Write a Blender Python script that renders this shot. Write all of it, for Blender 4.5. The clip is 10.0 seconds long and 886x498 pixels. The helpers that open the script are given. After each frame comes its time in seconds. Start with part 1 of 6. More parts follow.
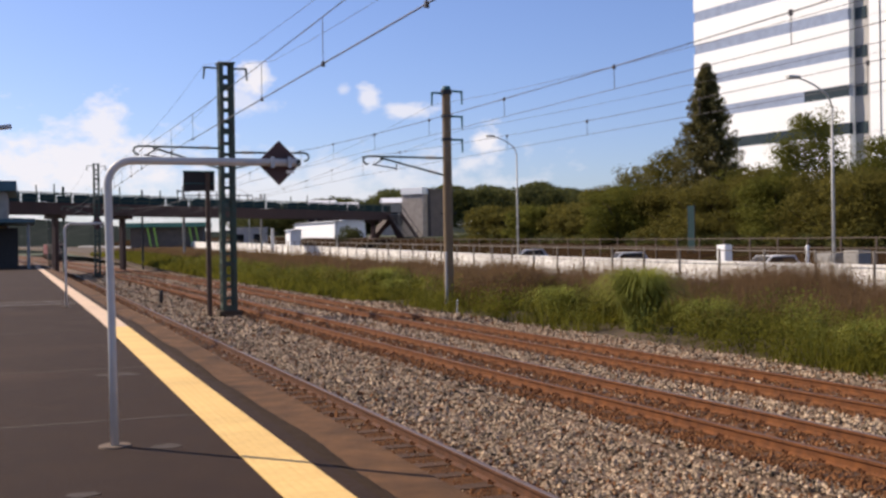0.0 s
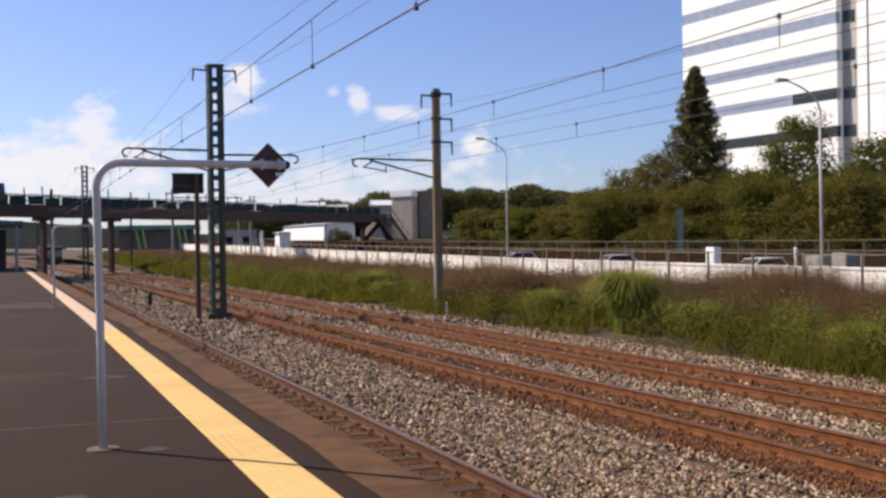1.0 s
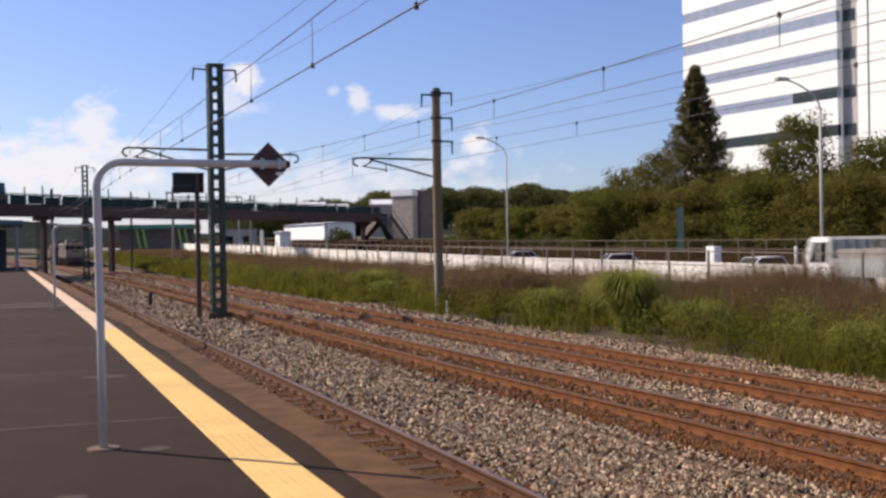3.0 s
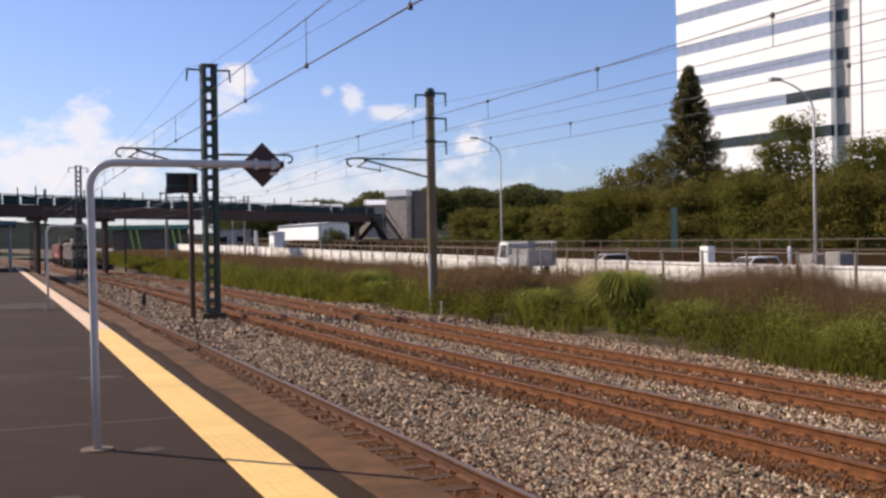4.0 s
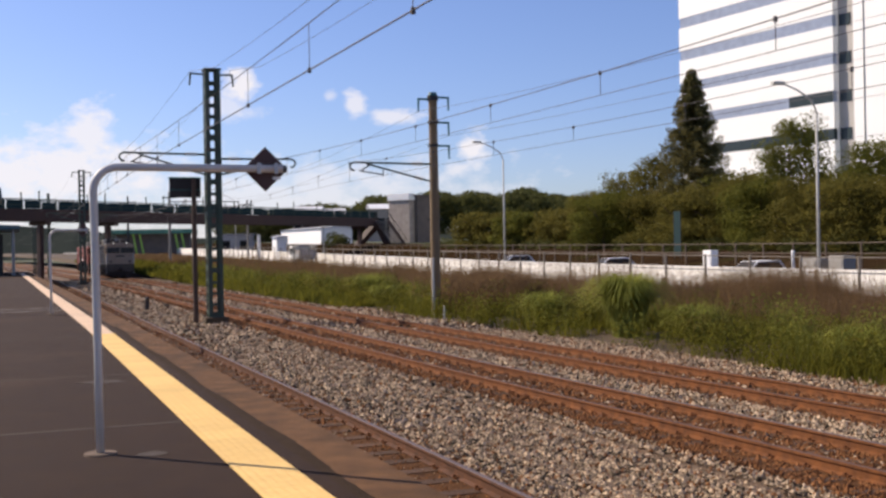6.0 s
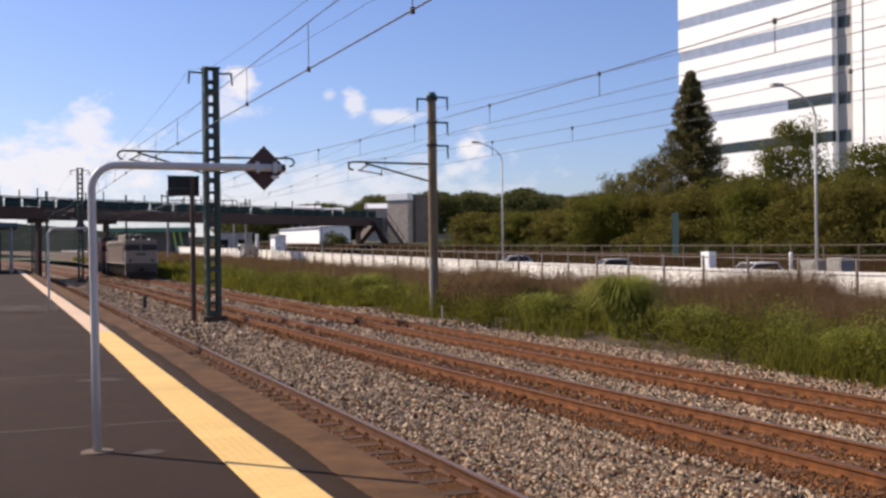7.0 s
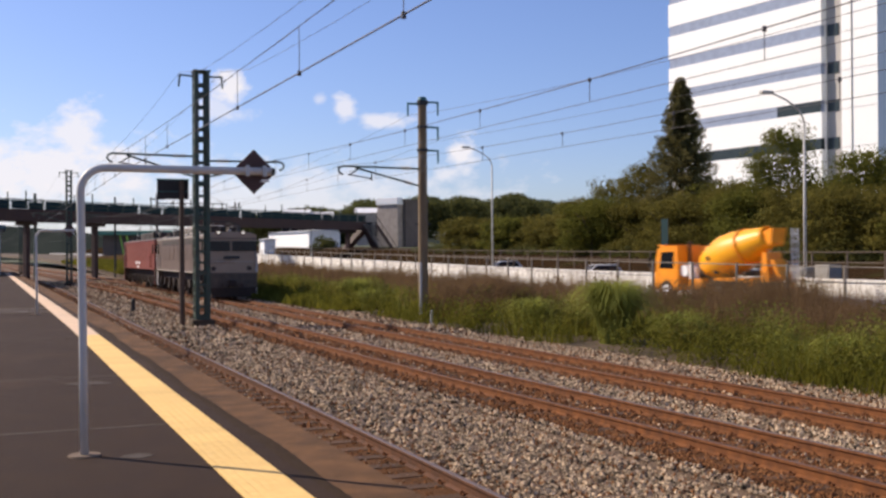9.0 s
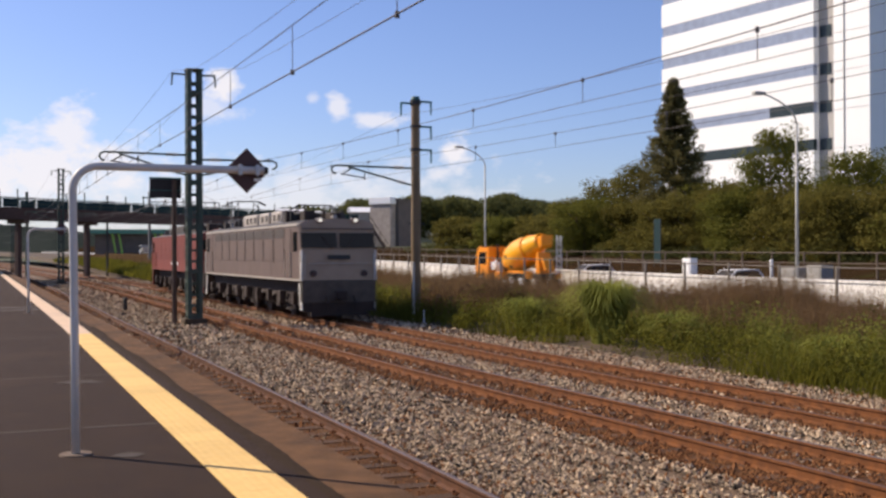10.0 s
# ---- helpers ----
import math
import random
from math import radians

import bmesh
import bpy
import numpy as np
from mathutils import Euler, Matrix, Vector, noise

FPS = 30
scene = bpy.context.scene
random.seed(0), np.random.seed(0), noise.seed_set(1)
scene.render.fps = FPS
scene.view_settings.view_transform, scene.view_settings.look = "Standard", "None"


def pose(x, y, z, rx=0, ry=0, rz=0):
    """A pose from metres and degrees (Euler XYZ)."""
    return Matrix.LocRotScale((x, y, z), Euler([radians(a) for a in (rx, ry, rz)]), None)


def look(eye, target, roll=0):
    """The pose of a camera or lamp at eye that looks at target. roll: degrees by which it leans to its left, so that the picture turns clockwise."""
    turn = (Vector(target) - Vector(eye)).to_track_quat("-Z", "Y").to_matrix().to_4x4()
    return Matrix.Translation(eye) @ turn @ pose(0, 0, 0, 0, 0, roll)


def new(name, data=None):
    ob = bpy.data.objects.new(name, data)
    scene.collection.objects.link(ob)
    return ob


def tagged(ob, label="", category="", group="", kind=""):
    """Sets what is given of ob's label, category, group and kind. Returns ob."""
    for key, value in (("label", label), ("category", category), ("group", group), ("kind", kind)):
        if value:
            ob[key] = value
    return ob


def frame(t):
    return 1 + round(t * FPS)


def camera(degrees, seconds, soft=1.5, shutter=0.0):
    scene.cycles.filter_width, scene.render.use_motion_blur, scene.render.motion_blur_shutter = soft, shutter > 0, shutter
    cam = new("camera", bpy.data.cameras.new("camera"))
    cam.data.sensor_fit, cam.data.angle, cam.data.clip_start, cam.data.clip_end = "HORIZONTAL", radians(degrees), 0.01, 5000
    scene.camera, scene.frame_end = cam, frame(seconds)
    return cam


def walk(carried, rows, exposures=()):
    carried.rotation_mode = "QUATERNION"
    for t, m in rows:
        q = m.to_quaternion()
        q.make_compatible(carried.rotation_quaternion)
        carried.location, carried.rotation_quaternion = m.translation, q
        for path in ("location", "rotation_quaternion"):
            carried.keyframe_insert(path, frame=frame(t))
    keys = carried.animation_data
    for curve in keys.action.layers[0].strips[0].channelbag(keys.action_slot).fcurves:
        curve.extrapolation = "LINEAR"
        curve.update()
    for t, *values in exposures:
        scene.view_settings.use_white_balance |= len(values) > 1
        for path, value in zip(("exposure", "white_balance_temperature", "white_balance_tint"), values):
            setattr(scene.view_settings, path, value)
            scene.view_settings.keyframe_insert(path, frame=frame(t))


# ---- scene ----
# World: x to the right across the tracks, y along them, z = 0 on the rail heads.
cam = camera(45.0, 10.0, soft=2.7, shutter=0.4)
EYE = (0.0, 0.0, 2.365)
VIEW = (
    (0.0, -21.303, -0.300, 0.884), (0.5, -21.752, -0.183, 0.916), (1.0, -21.865, -0.179, 0.877), (1.5, -21.840, -0.091, 0.702),
    (2.0, -21.760, -0.129, 0.907), (2.5, -21.756, -0.191, 0.917), (4.0, -22.163, -0.209, 0.963), (4.5, -22.214, -0.017, 1.030),
    (5.0, -22.068, 0.131, 0.926), (5.5, -21.997, 0.054, 1.097), (7.0, -22.105, 0.008, 0.689), (7.5, -22.228, 0.243, 0.703),
    (8.0, -22.447, 0.264, 0.602), (8.5, -22.444, 0.284, 0.502), (9.0, -22.661, 0.261, 0.349), (9.5, -22.596, 0.201, 0.236),
    (10.0, -23.047, 0.236, 0.187))
walk(cam, [(t, pose(*EYE, 90 + p, r, yaw)) for t, yaw, p, r in VIEW], exposures=[(0.0, 0.36, 6850, 14), (10.0, 0.36, 6850, 14)])

# ---- sky and sun ----
SUN_EL, SUN_TO = radians(37), Vector((-0.68, 0.73, 0.0)).normalized()   # the way to the sun over the ground
world = bpy.data.worlds.new("sky")
scene.world = world
world.use_nodes = True
wt = world.node_tree
wt.nodes.clear()


def wnode(kind, *ins):
    n = wt.nodes.new(kind)
    for i, v in enumerate(ins):
        if v is None:
            continue
        if isinstance(v, bpy.types.NodeSocket):
            wt.links.new(v, n.inputs[i])
        else:
            n.inputs[i].default_value = v
    return n


def wm(op, *ins):
    n = wnode("ShaderNodeMath", *ins)
    n.operation = op
    return n.outputs[0]


sky = wnode("ShaderNodeTexSky")
sky.sky_type, sky.sun_disc, sky.sun_elevation, sky.sun_rotation = "NISHITA", False, SUN_EL, math.atan2(SUN_TO.x, SUN_TO.y)
sky.air_density, sky.dust_density, sky.ozone_density = 1.0, 0.6, 2.0
coord = wnode("ShaderNodeTexCoord")
sep = wnode("ShaderNodeSeparateXYZ", coord.outputs["Generated"])
az = wm("MULTIPLY", wm("ARCTAN2", sep.outputs[0], sep.outputs[1]), 57.2958)   # degrees from the track's way, clockwise
el = wm("MULTIPLY", wm("ARCSINE", sep.outputs[2]), 57.2958)
comb = wnode("ShaderNodeCombineXYZ", az, wm("MULTIPLY", el, 1.6), 0.0)
nz = wnode("ShaderNodeTexNoise", comb.outputs[0])
nz.inputs["Scale"].default_value, nz.inputs["Detail"].default_value, nz.inputs["Roughness"].default_value = 0.55, 9, 0.62
wob = wm("MULTIPLY", wm("SUBTRACT", nz.outputs[0], 0.5), 2.6)
cloud = None
# azimuth, elevation, half width, half height, strength
for a, e, w, h, s in ((-8, 3.0, 14, 3.8, 1.0), (3.6, 6.2, 1.7, 1.9, 0.85), (2.0, 4.2, 8, 2.2, 0.9), (11.4, 8.7, 1.1, 1.3, 0.95), (11.0, 7.6, 1.5, 0.9, 0.6),
                      (17.5, 7.7, 0.7, 0.9, 0.75), (19.5, 7.1, 1.4, 0.6, 0.75), (23.7, 5.3, 1.1, 1.2, 0.95), (22.9, 4.3, 1.0, 0.7, 0.7), (16.1, 8.2, 0.4, 0.35, 0.5), (14, 2.6, 14, 2.6, 0.6), (-35, 9, 14, 5, 0.9),
                      (90, 14, 25, 5, 0.7), (160, 20, 30, 8, 0.7), (-120, 25, 30, 8, 0.6)):
    dx = wm("DIVIDE", wm("SUBTRACT", az, float(a)), float(w))
    dy = wm("DIVIDE", wm("SUBTRACT", el, float(e)), float(h))
    r = wm("SQRT", wm("ADD", wm("MULTIPLY", dx, dx), wm("MULTIPLY", dy, dy)))
    d = wm("MULTIPLY", wm("ADD", wm("SUBTRACT", 1.0, r), wob), 1.5)
    n = wnode("ShaderNodeMath", d, 1.0)
    n.operation, n.use_clamp = "MULTIPLY", True
    d = wm("MULTIPLY", n.outputs[0], float(s))
    cloud = d if cloud is None else wm("MAXIMUM", cloud, d)
tint = wnode("ShaderNodeMix")
tint.data_type, tint.blend_type = "RGBA", "MULTIPLY"
tint.inputs[0].default_value = 1.0
wt.links.new(sky.outputs[0], tint.inputs[6])
tint.inputs[7].default_value = (0.84, 0.94, 1.31, 1)
mixc = wnode("ShaderNodeMix")
mixc.data_type = "RGBA"
wt.links.new(cloud, mixc.inputs[0])
wt.links.new(tint.outputs[2], mixc.inputs[6])
mixc.inputs[7].default_value = (8.2, 8.3, 8.9, 1)
bg = wnode("ShaderNodeBackground", mixc.outputs[2], 0.085)
wnode("ShaderNodeOutputWorld", bg.outputs[0])

sun = new("sun", bpy.data.lights.new("sun", "SUN"))
sun.data.energy, sun.data.angle, sun.data.color = 4.8, radians(0.55), (1.0, 0.885, 0.73)
sun.matrix_world = look((0, 0, 60), Vector((0, 0, 60)) - SUN_TO * math.cos(SUN_EL) - Vector((0, 0, math.sin(SUN_EL))))


# ---- materials ----
def mat(name, base, rough=0.7, metal=0.0, second=None, scale=8.0, detail=6, amount=1.0, bump=0.15, fine=60.0, spec=0.4,
        rand=0.0, stain=None, stain_scale=0.7, stain_at=0.55, stretch=(1, 1, 1), emit=None, alpha=None, island=0.0, space="Object"):
    m = bpy.data.materials.new(name)
    m.use_nodes = True
    nt = m.node_tree
    b = nt.nodes["Principled BSDF"]
    b.inputs["Roughness"].default_value, b.inputs["Metallic"].default_value = rough, metal
    b.inputs["Specular IOR Level"].default_value = spec
    second = second or tuple(c * 0.72 for c in base)

    def nd(kind):
        n = nt.nodes.new(kind)
        if kind == "ShaderNodeMix":
            n.data_type = "RGBA"
        return n
    if space == "World":
        src = nd("ShaderNodeNewGeometry").outputs["Position"]
    else:
        src = nd("ShaderNodeTexCoord").outputs["Object"]
    mp = nd("ShaderNodeMapping")
    nt.links.new(src, mp.inputs[0])
    mp.inputs["Scale"].default_value = stretch
    n1 = nd("ShaderNodeTexNoise")
    nt.links.new(mp.outputs[0], n1.inputs[0])
    n1.inputs["Scale"].default_value, n1.inputs["Detail"].default_value = scale, detail
    ramp = nd("ShaderNodeMapRange")
    nt.links.new(n1.outputs[0], ramp.inputs[0])
    ramp.inputs[1].default_value, ramp.inputs[2].default_value = 0.3, 0.7
    ramp.inputs[4].default_value = amount
    mx = nd("ShaderNodeMix")
    nt.links.new(ramp.outputs[0], mx.inputs[0])
    mx.inputs[6].default_value, mx.inputs[7].default_value = (*base, 1), (*second, 1)
    col = mx.outputs[2]
    if stain:
        n3 = nd("ShaderNodeTexNoise")
        nt.links.new(mp.outputs[0], n3.inputs[0])
        n3.inputs["Scale"].default_value, n3.inputs["Detail"].default_value = stain_scale, 5
        r3 = nd("ShaderNodeMapRange")
        nt.links.new(n3.outputs[0], r3.inputs[0])
        r3.inputs[1].default_value, r3.inputs[2].default_value, r3.inputs[4].default_value = stain_at, stain_at + 0.18, 0.85
        m3 = nd("ShaderNodeMix")
        nt.links.new(r3.outputs[0], m3.inputs[0])
        nt.links.new(col, m3.inputs[6])
        m3.inputs[7].default_value = (*stain, 1)
        col = m3.outputs[2]
    if rand or island:
        hs = nd("ShaderNodeHueSaturation")
        rr = nd("ShaderNodeMapRange")
        nt.links.new(nd("ShaderNodeObjectInfo").outputs["Random"] if rand else nd("ShaderNodeNewGeometry").outputs["Random Per Island"], rr.inputs[0])
        k = rand or island
        rr.inputs[3].default_value, rr.inputs[4].default_value = 1 - k, 1 + k
        nt.links.new(rr.outputs[0], hs.inputs["Value"])
        nt.links.new(col, hs.inputs["Color"])
        col = hs.outputs[0]
    nt.links.new(col, b.inputs["Base Color"])
    n2 = nd("ShaderNodeTexNoise")
    nt.links.new(mp.outputs[0], n2.inputs[0])
    n2.inputs["Scale"].default_value, n2.inputs["Detail"].default_value = fine, 4
    bp = nd("ShaderNodeBump")
    bp.inputs["Strength"].default_value, bp.inputs["Distance"].default_value = bump, 0.02
    nt.links.new(n2.outputs[0], bp.inputs["Height"])
    nt.links.new(bp.outputs[0], b.inputs["Normal"])
    if emit:
        b.inputs["Emission Color"].default_value, b.inputs["Emission Strength"].default_value = (*emit[0], 1), emit[1]
    return m


ASPHALT = mat("asphalt", (0.035, 0.0172, 0.0083), 0.92, second=(0.026, 0.0122, 0.0068), scale=3, bump=0.5, fine=140, spec=0.2, stain=(0.052, 0.027, 0.015), stain_scale=0.35, stain_at=0.56, space="World")
ASPHALT_DARK = mat("asphalt_joint", (0.061, 0.042, 0.032), 0.9, bump=0.4, fine=120)
ROADTOP = mat("road_surface", (0.30, 0.29, 0.28), 0.85, scale=1.2, bump=0.3, fine=90, space="World")
COPING = mat("coping_concrete", (0.165, 0.082, 0.034), 0.92, second=(0.085, 0.043, 0.019), spec=0.2, scale=4, detail=8, bump=0.7, fine=70, stain=(0.040, 0.023, 0.012), stain_scale=1.1, stain_at=0.5, space="World")
YELLOW = mat("tactile_yellow", (0.80, 0.53, 0.19), 0.8, second=(0.72, 0.47, 0.165), scale=9, bump=0.2, fine=90, rand=0.06, spec=0.3)
PALESLAB = mat("faded_slab", (0.72, 0.53, 0.36), 0.85, second=(0.62, 0.45, 0.31), scale=9, bump=0.2, fine=90, rand=0.06, spec=0.3)
SEAMSOIL = mat("seam_soil", (0.050, 0.030, 0.016), 0.95, second=(0.033, 0.020, 0.011), scale=6, detail=6, bump=0.8, fine=50, spec=0.1, space="World")
FOOTRING = mat("foot_ring", (0.165, 0.115, 0.08), 0.9, scale=9, bump=0.3)
CONCRETE = mat("concrete", (0.36, 0.34, 0.31), 0.88, second=(0.26, 0.25, 0.23), scale=4, bump=0.35, fine=50, stain=(0.17, 0.16, 0.15), stain_scale=1.2, stain_at=0.58)
CONCRETE_WARM = mat("pole_concrete", (0.245, 0.170, 0.095), 0.88, second=(0.18, 0.124, 0.072), scale=5, bump=0.3, fine=50, stretch=(1, 1, 0.25))
WHITEWALL = mat("pale_wall", (0.80, 0.77, 0.71), 0.85, second=(0.70, 0.67, 0.61), scale=2.5, bump=0.2, fine=30, stain=(0.34, 0.30, 0.25), stain_scale=1.7, stain_at=0.53, space="World")
BALLAST = mat("ballast_bed", (0.190, 0.122, 0.074), 0.95, second=(0.073, 0.047, 0.029), scale=16, detail=8, bump=1.0, fine=26, stain=(0.224, 0.132, 0.075), stain_scale=0.5, space="World")
STONE = mat("ballast_stone", (0.455, 0.342, 0.223), 0.92, second=(0.25, 0.184, 0.118), scale=12, bump=0.3, fine=60, island=0.97, spec=0.2)
STONE_RUST = mat("rusty_ballast_stone", (0.235, 0.102, 0.040), 0.95, second=(0.16, 0.070, 0.028), spec=0.15, scale=12, bump=0.3, fine=60, island=0.35)
RUST = mat("rail_rust", (0.205, 0.073, 0.020), 0.85, second=(0.10, 0.036, 0.012), scale=7, bump=0.3, fine=80, spec=0.3)
DARKRUST = mat("rail_dark_rust", (0.135, 0.058, 0.029), 0.8, second=(0.065, 0.03, 0.018), scale=7, bump=0.3, fine=80, spec=0.25)
RAILTOP = mat("rail_head", (0.155, 0.112, 0.10), 0.55, metal=0.1, spec=0.25, second=(0.12, 0.09, 0.08), scale=3, bump=0.05, stretch=(4, 0.3, 1))
RAILTOP_RUST = mat("rail_head_dull", (0.12, 0.058, 0.036), 0.75, metal=0.05, second=(0.08, 0.04, 0.026), scale=3, bump=0.05)
TRACKBED = mat("rust_stained_bed", (0.125, 0.056, 0.022), 0.95, second=(0.055, 0.027, 0.013), scale=11, detail=8, bump=1.0, fine=30, spec=0.1, stain=(0.16, 0.10, 0.055), stain_scale=1.6, stain_at=0.6, space="World")
SLEEPER = mat("sleeper_wood", (0.095, 0.046, 0.022), 0.9, second=(0.050, 0.026, 0.014), scale=6, bump=0.5, fine=40, stretch=(0.4, 3, 1), rand=0.35)
GREENSTEEL = mat("green_steel", (0.035, 0.075, 0.055), 0.55, second=(0.05, 0.055, 0.04), scale=5, bump=0.15, stain=(0.09, 0.05, 0.03), stain_scale=2.5, stain_at=0.62)
DARKSTEEL = mat("dark_steel", (0.05, 0.05, 0.052), 0.6, metal=0.3, scale=5, bump=0.1)
BROWNSTEEL = mat("brown_steel", (0.062, 0.027, 0.021), 0.6, second=(0.046, 0.021, 0.018), scale=2, bump=0.1)
GALV = mat("galvanised", (0.50, 0.50, 0.50), 0.45, metal=0.55, second=(0.40, 0.40, 0.41), scale=14, bump=0.08)
PALEPIPE = mat("pale_painted_pipe", (0.62, 0.585, 0.54), 0.45, second=(0.54, 0.51, 0.47), scale=6, bump=0.06, stain=(0.36, 0.33, 0.30), stain_scale=9, stain_at=0.66)
FENCEBROWN = mat("rusty_fence", (0.125, 0.092, 0.068), 0.8, second=(0.085, 0.062, 0.048), scale=4, bump=0.1)
FENCEGREY = mat("weathered_fence", (0.20, 0.175, 0.148), 0.7, second=(0.14, 0.12, 0.10), scale=4, bump=0.1)
LAMPGREY = mat("lamp_pole_paint", (0.558, 0.546, 0.504), 0.5, scale=3, bump=0.05)
WIRE = mat("wire_copper", (0.075, 0.068, 0.072), 0.55, metal=0.3, bump=0.0)
INSUL = mat("insulator", (0.45, 0.40, 0.34), 0.3, bump=0.05)
BLACK = mat("black_board", (0.022, 0.018, 0.018), 0.55, scale=4, bump=0.08)
SIGNRED = mat("dark_red_board", (0.075, 0.03, 0.027), 0.5, scale=4, bump=0.08)
TEAL = mat("teal_trim", (0.03, 0.16, 0.16), 0.5, scale=3, bump=0.05)
DIRT = mat("earth", (0.098, 0.062, 0.037), 0.95, second=(0.058, 0.044, 0.025), scale=2.5, bump=0.8, fine=12, space="World")
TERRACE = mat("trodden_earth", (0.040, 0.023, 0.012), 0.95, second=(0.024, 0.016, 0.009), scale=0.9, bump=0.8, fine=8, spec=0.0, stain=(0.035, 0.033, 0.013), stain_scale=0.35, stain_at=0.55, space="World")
GRASSFAR = mat("far_grass", (0.049, 0.072, 0.022), 0.95, second=(0.077, 0.072, 0.038), scale=0.4, bump=0.6, fine=3, space="World")


def leafmat(name, a, b, rough=0.6):
    """Leaves: matt, and thin enough for the sun to shine through in part."""
    m = mat(name, a, 0.85, second=b, scale=0.55, detail=3, bump=0.0, island=0.18, spec=0.06)
    nt = m.node_tree
    bsdf, out = nt.nodes["Principled BSDF"], nt.nodes["Material Output"]
    thin, mix = nt.nodes.new("ShaderNodeBsdfTranslucent"), nt.nodes.new("ShaderNodeMixShader")
    nt.links.new(bsdf.inputs["Base Color"].links[0].from_socket, thin.inputs["Color"])
    mix.inputs[0].default_value = 0.45
    nt.links.new(bsdf.outputs[0], mix.inputs[1])
    nt.links.new(thin.outputs[0], mix.inputs[2])
    nt.links.new(mix.outputs[0], out.inputs["Surface"])
    return m


GRASS = leafmat("grass_green", (0.172, 0.158, 0.024), (0.098, 0.100, 0.016))
GRASSDRY = leafmat("grass_brown", (0.205, 0.128, 0.066), (0.130, 0.084, 0.042))
WEEDPALE = leafmat("weed_pale_green", (0.225, 0.228, 0.050), (0.130, 0.140, 0.030))
PAMPAS = leafmat("tall_grass_blades", (0.315, 0.325, 0.075), (0.185, 0.205, 0.042))
LEAF = leafmat("leaf_green", (0.148, 0.145, 0.029), (0.102, 0.107, 0.022))
LEAFOLIVE = leafmat("leaf_olive", (0.168, 0.142, 0.034), (0.110, 0.102, 0.025))
LEAFDARK = leafmat("leaf_dark", (0.109, 0.112, 0.038), (0.077, 0.085, 0.031))
CONIFERLEAF = leafmat("conifer_leaf", (0.182, 0.155, 0.062), (0.108, 0.102, 0.040))
BARK = mat("bark", (0.12, 0.085, 0.06), 0.95, scale=6, bump=0.8, fine=20, stretch=(1, 1, 0.3))


def glassmat(name, c, rough=0.08):
    return mat(name, c, rough, second=tuple(v * 0.8 for v in c), scale=1.0, bump=0.0, spec=0.2)


GLASS = glassmat("dark_window_glass", (0.012, 0.013, 0.015), 0.12)
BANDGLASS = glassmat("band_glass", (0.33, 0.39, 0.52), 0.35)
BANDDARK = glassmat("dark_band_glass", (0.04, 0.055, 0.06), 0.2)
FACADE = mat("white_facade", (0.93, 0.94, 0.93), 0.7, second=(0.90, 0.91, 0.90), scale=0.15, bump=0.05, fine=2, spec=0.3, space="World")
# Grey for plain parts, and for the office recess's painted-in shade
FACADESHADE = mat("grey_facade_and_shade", (0.44, 0.42, 0.40), 0.7, scale=0.2, bump=0.05, space="World")
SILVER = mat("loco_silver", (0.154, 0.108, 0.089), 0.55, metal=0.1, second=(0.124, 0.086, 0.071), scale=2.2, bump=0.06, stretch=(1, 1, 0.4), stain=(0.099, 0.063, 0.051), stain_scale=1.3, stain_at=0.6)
# Cab-end paint, lightened and warmed to offset the shade on the front
SILVERFRONT = mat("loco_front_lifted_paint", (0.356, 0.258, 0.182), 0.5, metal=0.05, second=(0.300, 0.216, 0.154), scale=2.2, bump=0.05, stain=(0.213, 0.144, 0.099), stain_scale=1.5, stain_at=0.62)
LOUVREDARK = mat("louvre_dark", (0.07, 0.056, 0.05), 0.7, scale=4, bump=0.1)
BEAMGREY = mat("beam_grey", (0.112, 0.087, 0.068), 0.75, second=(0.068, 0.052, 0.042), scale=3, bump=0.15)
CORNERWHITE = mat("loco_white_edge", (0.74, 0.71, 0.66), 0.5, scale=5, bump=0.05)
SILVERLIGHT = mat("loco_pale_trim", (0.497, 0.445, 0.387), 0.5, metal=0.1, scale=3, bump=0.05)
LOCORED = mat("loco_red", (0.213, 0.046, 0.032), 0.55, second=(0.173, 0.038, 0.029), scale=2, bump=0.05, stretch=(1, 1, 0.4), stain=(0.189, 0.044, 0.032), stain_scale=1.2, stain_at=0.6)
ROOFGREY = mat("loco_roof", (0.070, 0.061, 0.057), 0.7, scale=3, bump=0.1)
UNDER = mat("loco_underframe", (0.030, 0.021, 0.018), 0.85, second=(0.048, 0.031, 0.024), scale=4, bump=0.2)
WHEEL = mat("loco_wheel", (0.085, 0.062, 0.050), 0.6, metal=0.4, scale=4, bump=0.1)
LAMPGLASS = mat("headlight_glass", (0.8, 0.78, 0.7), 0.15, bump=0.0, emit=((1.0, 0.93, 0.8), 0.5))
ORANGE = mat("mixer_orange", (0.88, 0.30, 0.012), 0.4, second=(0.80, 0.26, 0.012), scale=2, bump=0.04, stain=(0.5, 0.17, 0.02), stain_scale=1.5, stain_at=0.64)
YELLOWDRUM = mat("mixer_yellow", (0.920, 0.414, 0.012), 0.4, second=(0.860, 0.360, 0.012), scale=2, bump=0.04, stain=(0.600, 0.252, 0.020), stain_scale=1.5, stain_at=0.66)
TYRE = mat("tyre_rubber", (0.02, 0.02, 0.02), 0.9, bump=0.2)
WHITEPAINT = mat("white_paint", (0.840, 0.840, 0.830), 0.45, second=(0.777, 0.777, 0.766), scale=2, bump=0.04)
